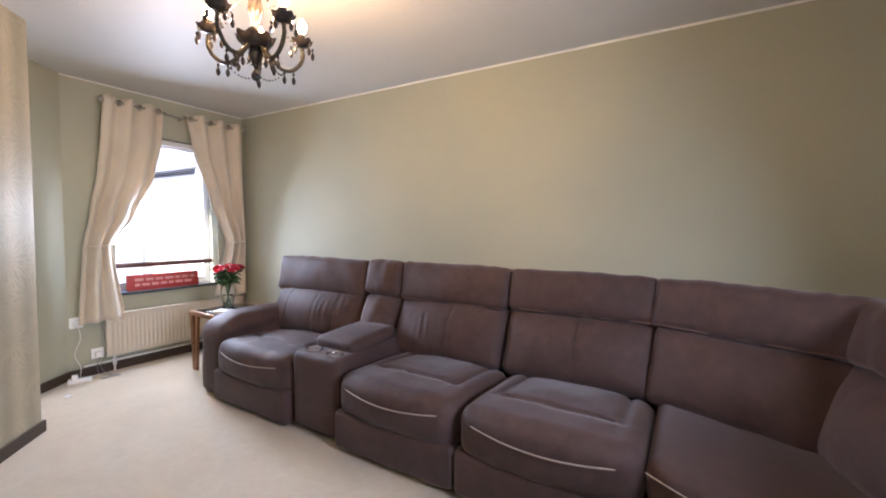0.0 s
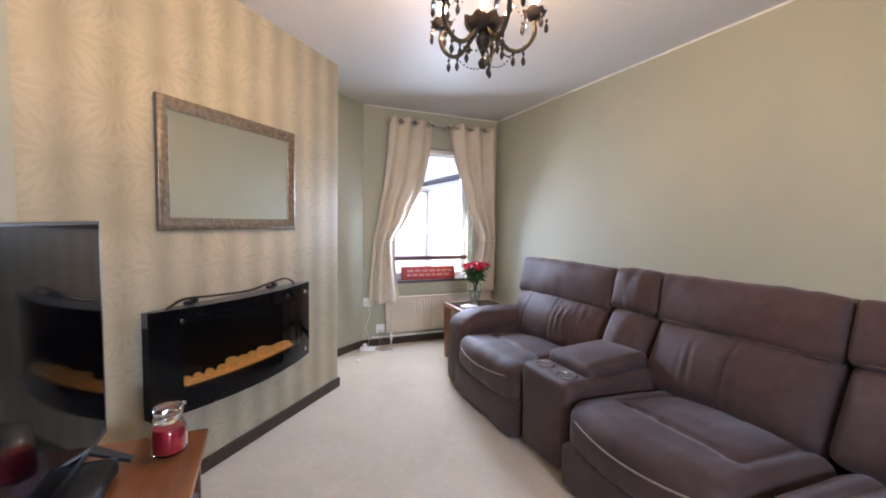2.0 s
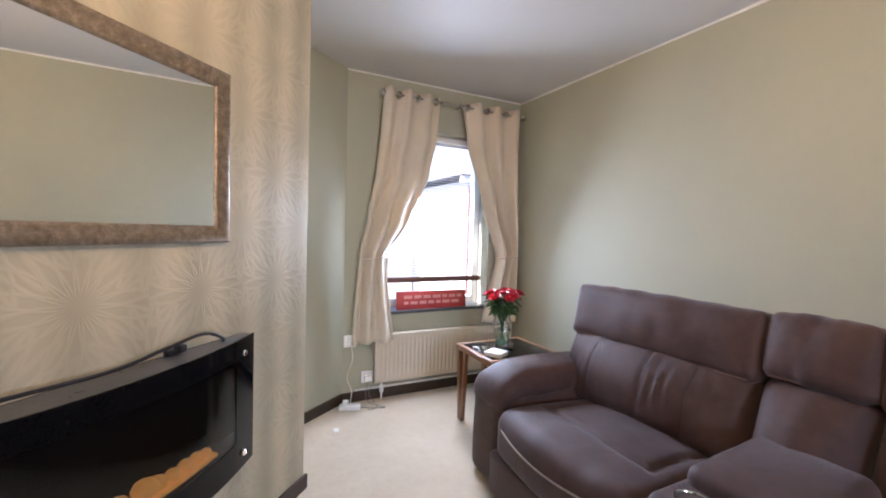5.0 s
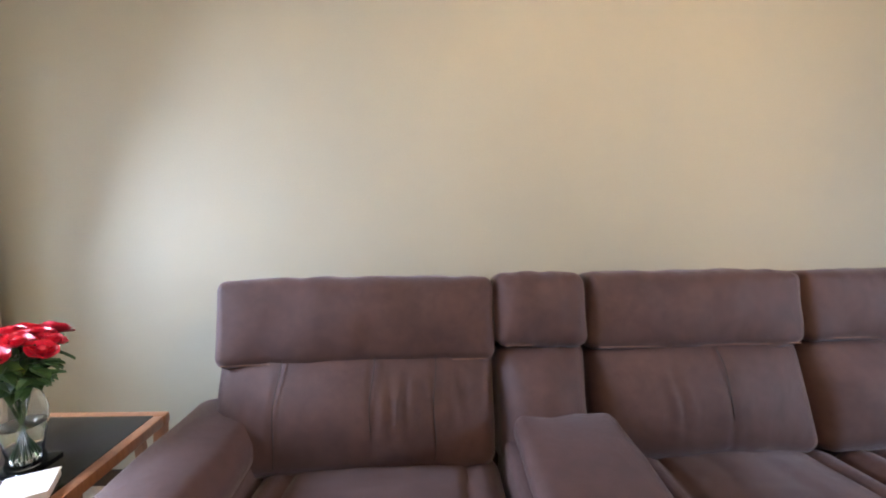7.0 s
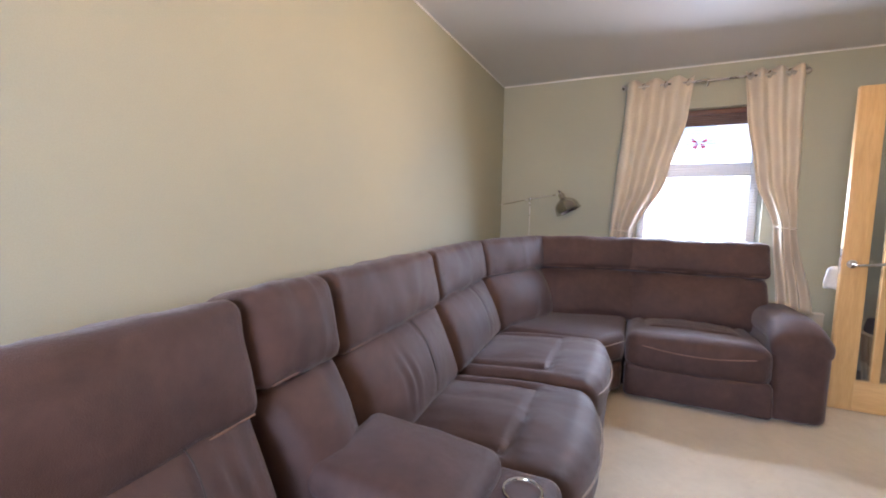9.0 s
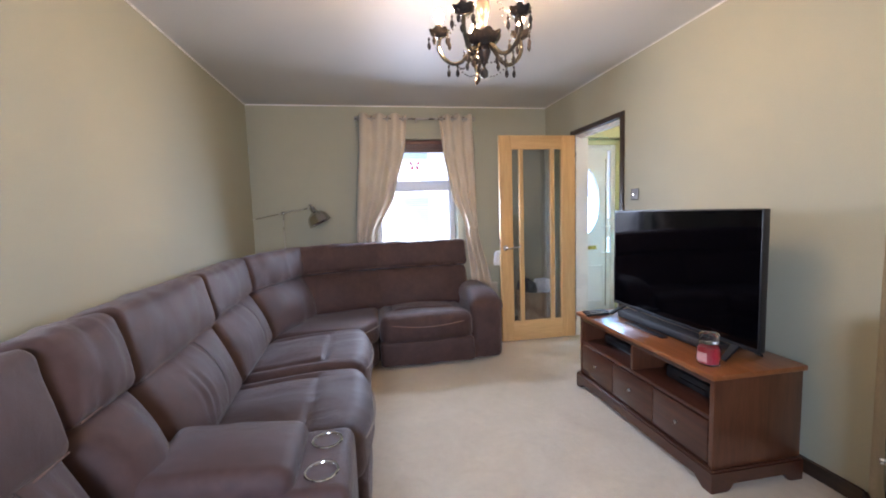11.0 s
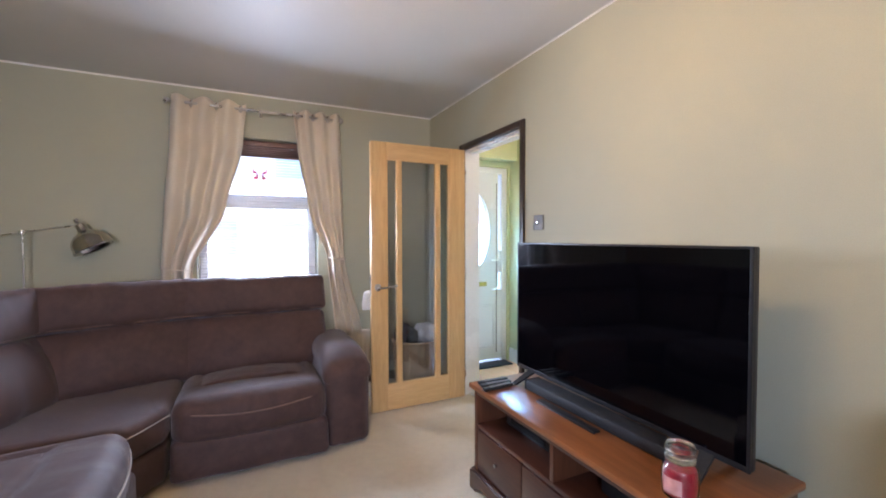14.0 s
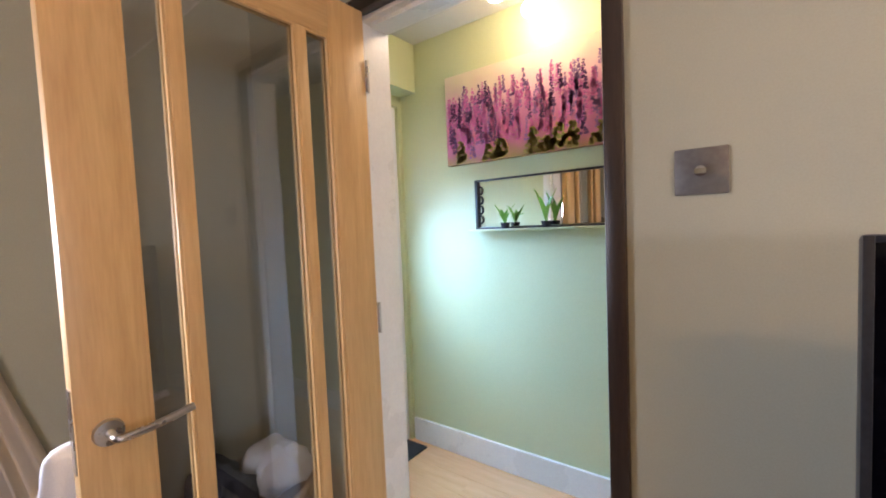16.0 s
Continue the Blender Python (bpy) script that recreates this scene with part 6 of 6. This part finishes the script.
part("joint", turned([(0.0, 1.312), (0.018, 1.315), (0.020, 1.327), (0.016, 1.338), (0.0, 1.340)], (1.13, 2.517, 0), 16), CHROME, lp)
part("swing_arm", tube([(1.15, 2.815, 1.268), (1.13, 2.517, 1.326), (1.12, 2.262, 1.368)], 0.0035, 8), STEEL, lp)
hm = look((1.115, 2.235, 1.368), (1.105, 2.135, 1.168)) @ Matrix.Rotation(math.pi, 4, "X") @ Matrix.Scale(1.4, 4)
sh = part("shade", turned([(0.018, -0.005), (0.020, 0.026), (0.026, 0.034), (0.046, 0.043), (0.064, 0.060), (0.075, 0.083), (0.079, 0.112), (0.083, 0.116), (0.081, 0.119), (0.076, 0.114), (0.071, 0.085), (0.060, 0.064), (0.042, 0.048), (0.0, 0.042)], (0, 0, 0), 36, m=hm), GUNMETAL, lp, "polished dome shade")
part("knob", turned([(0.0, -0.035), (0.010, -0.032), (0.013, -0.022), (0.008, -0.012), (0.007, -0.004), (0.02, -0.004), (0.0, -0.003)], (0, 0, 0), 16, m=hm), CHROME, sh)

# ---- switch, sockets, leads ----
sw = thing("light_switch", (-0.328, S, 1.377), "brushed steel dimmer switch on the wall by the door", "light switch")
part("plate", cube(-0.045, 0.045, -0.0005, 0.007, -0.045, 0.045, 0.003), SATIN, sw, world=False)
part("dimmer_knob", turned([(0.011, 0.006), (0.010, 0.018), (0.0, 0.020)], (0, 0, 0), 18, m=Matrix.Rotation(radians(-90), 4, "X")), CHROME, sw, "chrome dimmer knob", world=False)


def socket(at, label, wide=0.088):
    s = thing("wall_socket", at, label, "socket")
    part("plate", cube(0.0, 0.012, -wide / 2, wide / 2, -0.044, 0.044, 0.004), UPVC, s, world=False)
    part("plug", boxes((0.012, 0.045, -0.022, 0.022, -0.030, 0.016), bevel=0.006), UPVC, s, world=False)
    return s


socket((W + 0.001, 1.382, 0.455), "white wall socket with a plug under the curtain")
socket((W + 0.001, 1.515, 0.175), "white wall socket with a plug near the skirting")
xl = thing("extension_lead", (-4.0, 1.36, 0), "white multi-way extension lead on the carpet", "extension lead", yaw=70)
part("block", cube(-0.075, 0.075, -0.03, 0.03, 0.0, 0.035, 0.008), UPVC, xl, world=False)
part("plug", boxes((-0.05, -0.01, -0.022, 0.022, 0.035, 0.065), bevel=0.006), UPVC, xl, world=False)
for pts, mm, lbl in (([(W + 0.05, 1.382, 0.43), (W + 0.06, 1.39, 0.33), (W + 0.03, 1.36, 0.20), (W + 0.05, 1.39, 0.10), (-4.03, 1.37, 0.03)], WHITE, "white flex hanging to the extension lead"),
                     ([(W + 0.05, 1.515, 0.15), (W + 0.07, 1.49, 0.08), (-4.02, 1.50, 0.02), (-3.93, 1.60, 0.006), (-3.96, 1.50, 0.006), (-4.0, 1.41, 0.01)], CORD, "grey flex looped on the carpet"),
                     ([(W + 0.06, 1.52, 0.46), (W + 0.07, 1.545, 0.32), (W + 0.06, 1.56, 0.18), (W + 0.05, 1.52, 0.06), (-3.97, 1.55, 0.006), (-3.93, 1.47, 0.006)], CORD, "grey flex hanging beside the radiator")):
    single("power_flex", tube(smooth_line(pts, 6), 0.0026, 6), mm, lbl, "cable")
# small white disc added in place of a spot of sunlight on the floor
single("white_puck", turned([(0.0, 0.0), (0.020, 0.0), (0.022, 0.006), (0.018, 0.012), (0.0, 0.013)], (-3.727, 1.206, 0.0), 20), UPVC, "small round white disc standing in for a sunlit spot on the carpet", "cap")

# ---- hall things ----
HLX, HLY, HLA = 0.325, -0.965, 45
pic = thing("canvas_picture", (0.45, HS + 0.001, 1.612), "canvas print of a pink and purple lavender field", "picture")
part("canvas", cube(-0.45, 0.45, 0.0, 0.032, 0.0, 0.465, 0.003), CANVAS, pic, world=False)
rng = random.Random(3)
for mi, (mat, count) in enumerate(zip(LAV, (70, 95, 30, 14))):
    bm = bmesh.new()
    for s in range(count):
        x = rng.uniform(-0.43, 0.43)
        top = rng.uniform(0.16, 0.40) if mi != 3 else rng.uniform(0.03, 0.13)
        hgt = rng.uniform(0.07, 0.15)
        for j in range(int(hgt / 0.011)):
            z = top - j * 0.011
            for q in range(3 if mi != 3 else 5):
                w = rng.uniform(0.003, 0.006) * (1 + 0.6 * j / 8) * (1 if mi != 3 else 1.8)
                cx, cz = x + rng.uniform(-1, 1) * (0.004 + 0.0011 * j) * (1 if mi != 3 else 3), z + rng.uniform(-0.004, 0.004)
                if abs(cx) < 0.44 and 0.008 < cz < 0.455:
                    a = rng.uniform(0, 3)
                    bm.faces.new([bm.verts.new((cx + w * math.cos(a + t), 0.0325 + 0.0002 * mi, cz + w * 0.8 * math.sin(a + t))) for t in (0, 1.26, 2.51, 3.77, 5.03)])
    tagged(part("floret_print", bm, mat, pic, world=False, smooth=False), kind="stuff")
hm_ = thing("hall_mirror", (0.40, HS + 0.001, 1.268), "long narrow wall mirror with a dark ornate frame", "mirror")
part("mirror_glass", cube(-0.33, 0.33, 0.002, 0.006, 0.012, 0.243), MIRROR, hm_, "silvered mirror glass", world=False, smooth=False)
part("frame", boxes((-0.345, -0.325, 0.0, 0.02, 0.0, 0.255), (0.325, 0.345, 0.0, 0.02, 0.0, 0.255), (-0.325, 0.325, 0.0, 0.02, 0.245, 0.255), (-0.325, 0.325, 0.0, 0.02, 0.0, 0.010), bevel=0.003), BLACKP, hm_, world=False)
for z in (0.05, 0.10, 0.15, 0.20):
    part("scroll", tube([(0.318 + 0.014 * math.cos(t * 0.5), 0.010, z + 0.020 * math.sin(t * 0.5)) for t in range(14)], 0.004, 6), BLACKP, hm_, "black scrollwork", world=False)
for px, hgt in ((0.34, 0.15), (0.55, 0.09)):
    pl = thing("potted_plant", (px, HS + 0.06, 1.268), "small bright green plant in front of the hall mirror", "plant")
    part("pot", turned([(0.0, 0.0), (0.018, 0.0), (0.024, 0.03), (0.022, 0.03), (0.0, 0.026)], (0, 0, 0), 16), DARKC, pl, world=False)
    for k in range(7):
        a = k * 0.9 + px
        bm = bmesh.new()
        pr = []
        for i in range(7):
            f = i / 6
            w = 0.011 * math.sin(math.pi * (0.15 + 0.85 * f)) + 0.001
            base = Vector((math.cos(a) * 0.055 * f ** 1.5, abs(math.sin(a)) * 0.03 * f, 0.026 + hgt * f * (1 - 0.25 * f * (k % 3))))
            pr.append([bm.verts.new(base + Vector((-math.sin(a) * w * s, math.cos(a) * w * s * 0.5, 0.003 * abs(s)))) for s in (-1, 0, 1)])
        for p, q in zip(pr, pr[1:]):
            for j in range(2):
                bm.faces.new((p[j], p[j + 1], q[j + 1], q[j]))
        part("leaf", bm, PLANT, pl, world=False)
single("mirror_ledge", cube(0.05, 0.75, HS + 0.001, HS + 0.085, 1.260, 1.268, 0.002), GREEN, "pale green ledge below the hall mirror", "shelf")
hl = thing("hall_ceiling_light", (HLX, HLY, HH), "chrome three-arm ceiling light with lit frosted globes", "ceiling light")
part("canopy", turned([(0.0, 0.0), (0.055, 0.0), (0.055, -0.010), (0.040, -0.022), (0.012, -0.028), (0.012, -0.060), (0.018, -0.066), (0.012, -0.074), (0.0, -0.076)], (0, 0, 0), 28), CHROME, hl, "chrome canopy", world=False)
for k in range(3):
    a = radians(HLA + 120 * k)
    cx, cy = 0.125 * math.cos(a), 0.125 * math.sin(a)
    am = part("arm", tube(smooth_line([(0.0, 0.0, -0.058), (cx * 0.45, cy * 0.45, -0.040), (cx * 0.85, cy * 0.85, -0.046), (cx, cy, -0.066)], 5), 0.0055, 8), CHROME, hl, world=False)
    part("socket_cup", turned([(0.0, -0.058), (0.014, -0.060), (0.022, -0.072), (0.022, -0.084), (0.0, -0.084)], (cx, cy, 0), 18), CHROME, am, world=False)
    part("globe", turned([(0.018, -0.083), (0.030, -0.092), (0.037, -0.108), (0.036, -0.124), (0.027, -0.138), (0.012, -0.145), (0.0, -0.146)], (cx, cy, 0), 22), SPOT, am, "glowing frosted globe", world=False)

# ---- pieces of the setting ----
plank = cube(-0.64, 0.64, -0.064, 0.064, -0.004, 0.0, 0.0012)
pm = mesh_from("plank", plank, LAMIN, False)
floor_hall = bpy.data.objects["floor_hall"]
n = 0
for r in range(6):
    for c in range(4):
        o = new("plank", pm)
        o.parent = floor_hall
        x = -1.2 + c * 1.283 + (r % 3) * 0.42 - 0.42
        if x + 0.64 > E - 0.02 or x < -1.3:
            bpy.data.objects.remove(o)
            continue
        o.location = (x, S - 0.14 - 0.0 - r * 0.130 - 0.0, 0.001)
slab = shell("floor_hall_boards", cube(-1.6, E - 0.002, HS + 0.002, S - 0.075, -0.0035, -0.001), LAMIN)


def brick_face(x, y0, y1, z0, z1):
    """Courses of bricks standing proud of the mortar, as one sheet of geometry."""
    vs, fs = [], []
    row = 0
    z = z0
    while z < z1 - 0.066:
        y = y0 - (0.1125 if row % 2 else 0)
        while y < y1:
            a, b = max(y, y0), min(y + 0.215, y1)
            if b - a > 0.03:
                k = len(vs)
                for yy, zz in ((a, z), (b, z), (b, z + 0.065), (a, z + 0.065)):
                    vs.append((x, yy, zz))
                for yy, zz in ((a, z), (b, z), (b, z + 0.065), (a, z + 0.065)):
                    vs.append((x + 0.009, yy, zz))
                fs += [(k + 4, k + 5, k + 6, k + 7), (k, k + 1, k + 5, k + 4), (k + 1, k + 2, k + 6, k + 5), (k + 2, k + 3, k + 7, k + 6), (k + 3, k, k + 4, k + 7)]
            y += 0.225
        z += 0.075
        row += 1
    me = bpy.data.meshes.new("bricks")
    me.from_pydata(vs, [], fs)
    me.materials.append(BRICK)
    o = new("bricks", me)
    o.parent = OUT
    o.matrix_basis = place_of(OUT).inverted()
    return tagged(o, "red brick courses", kind="stuff")


brick_face(-7.2, 4.11, 8.8, -0.34, 2.09)
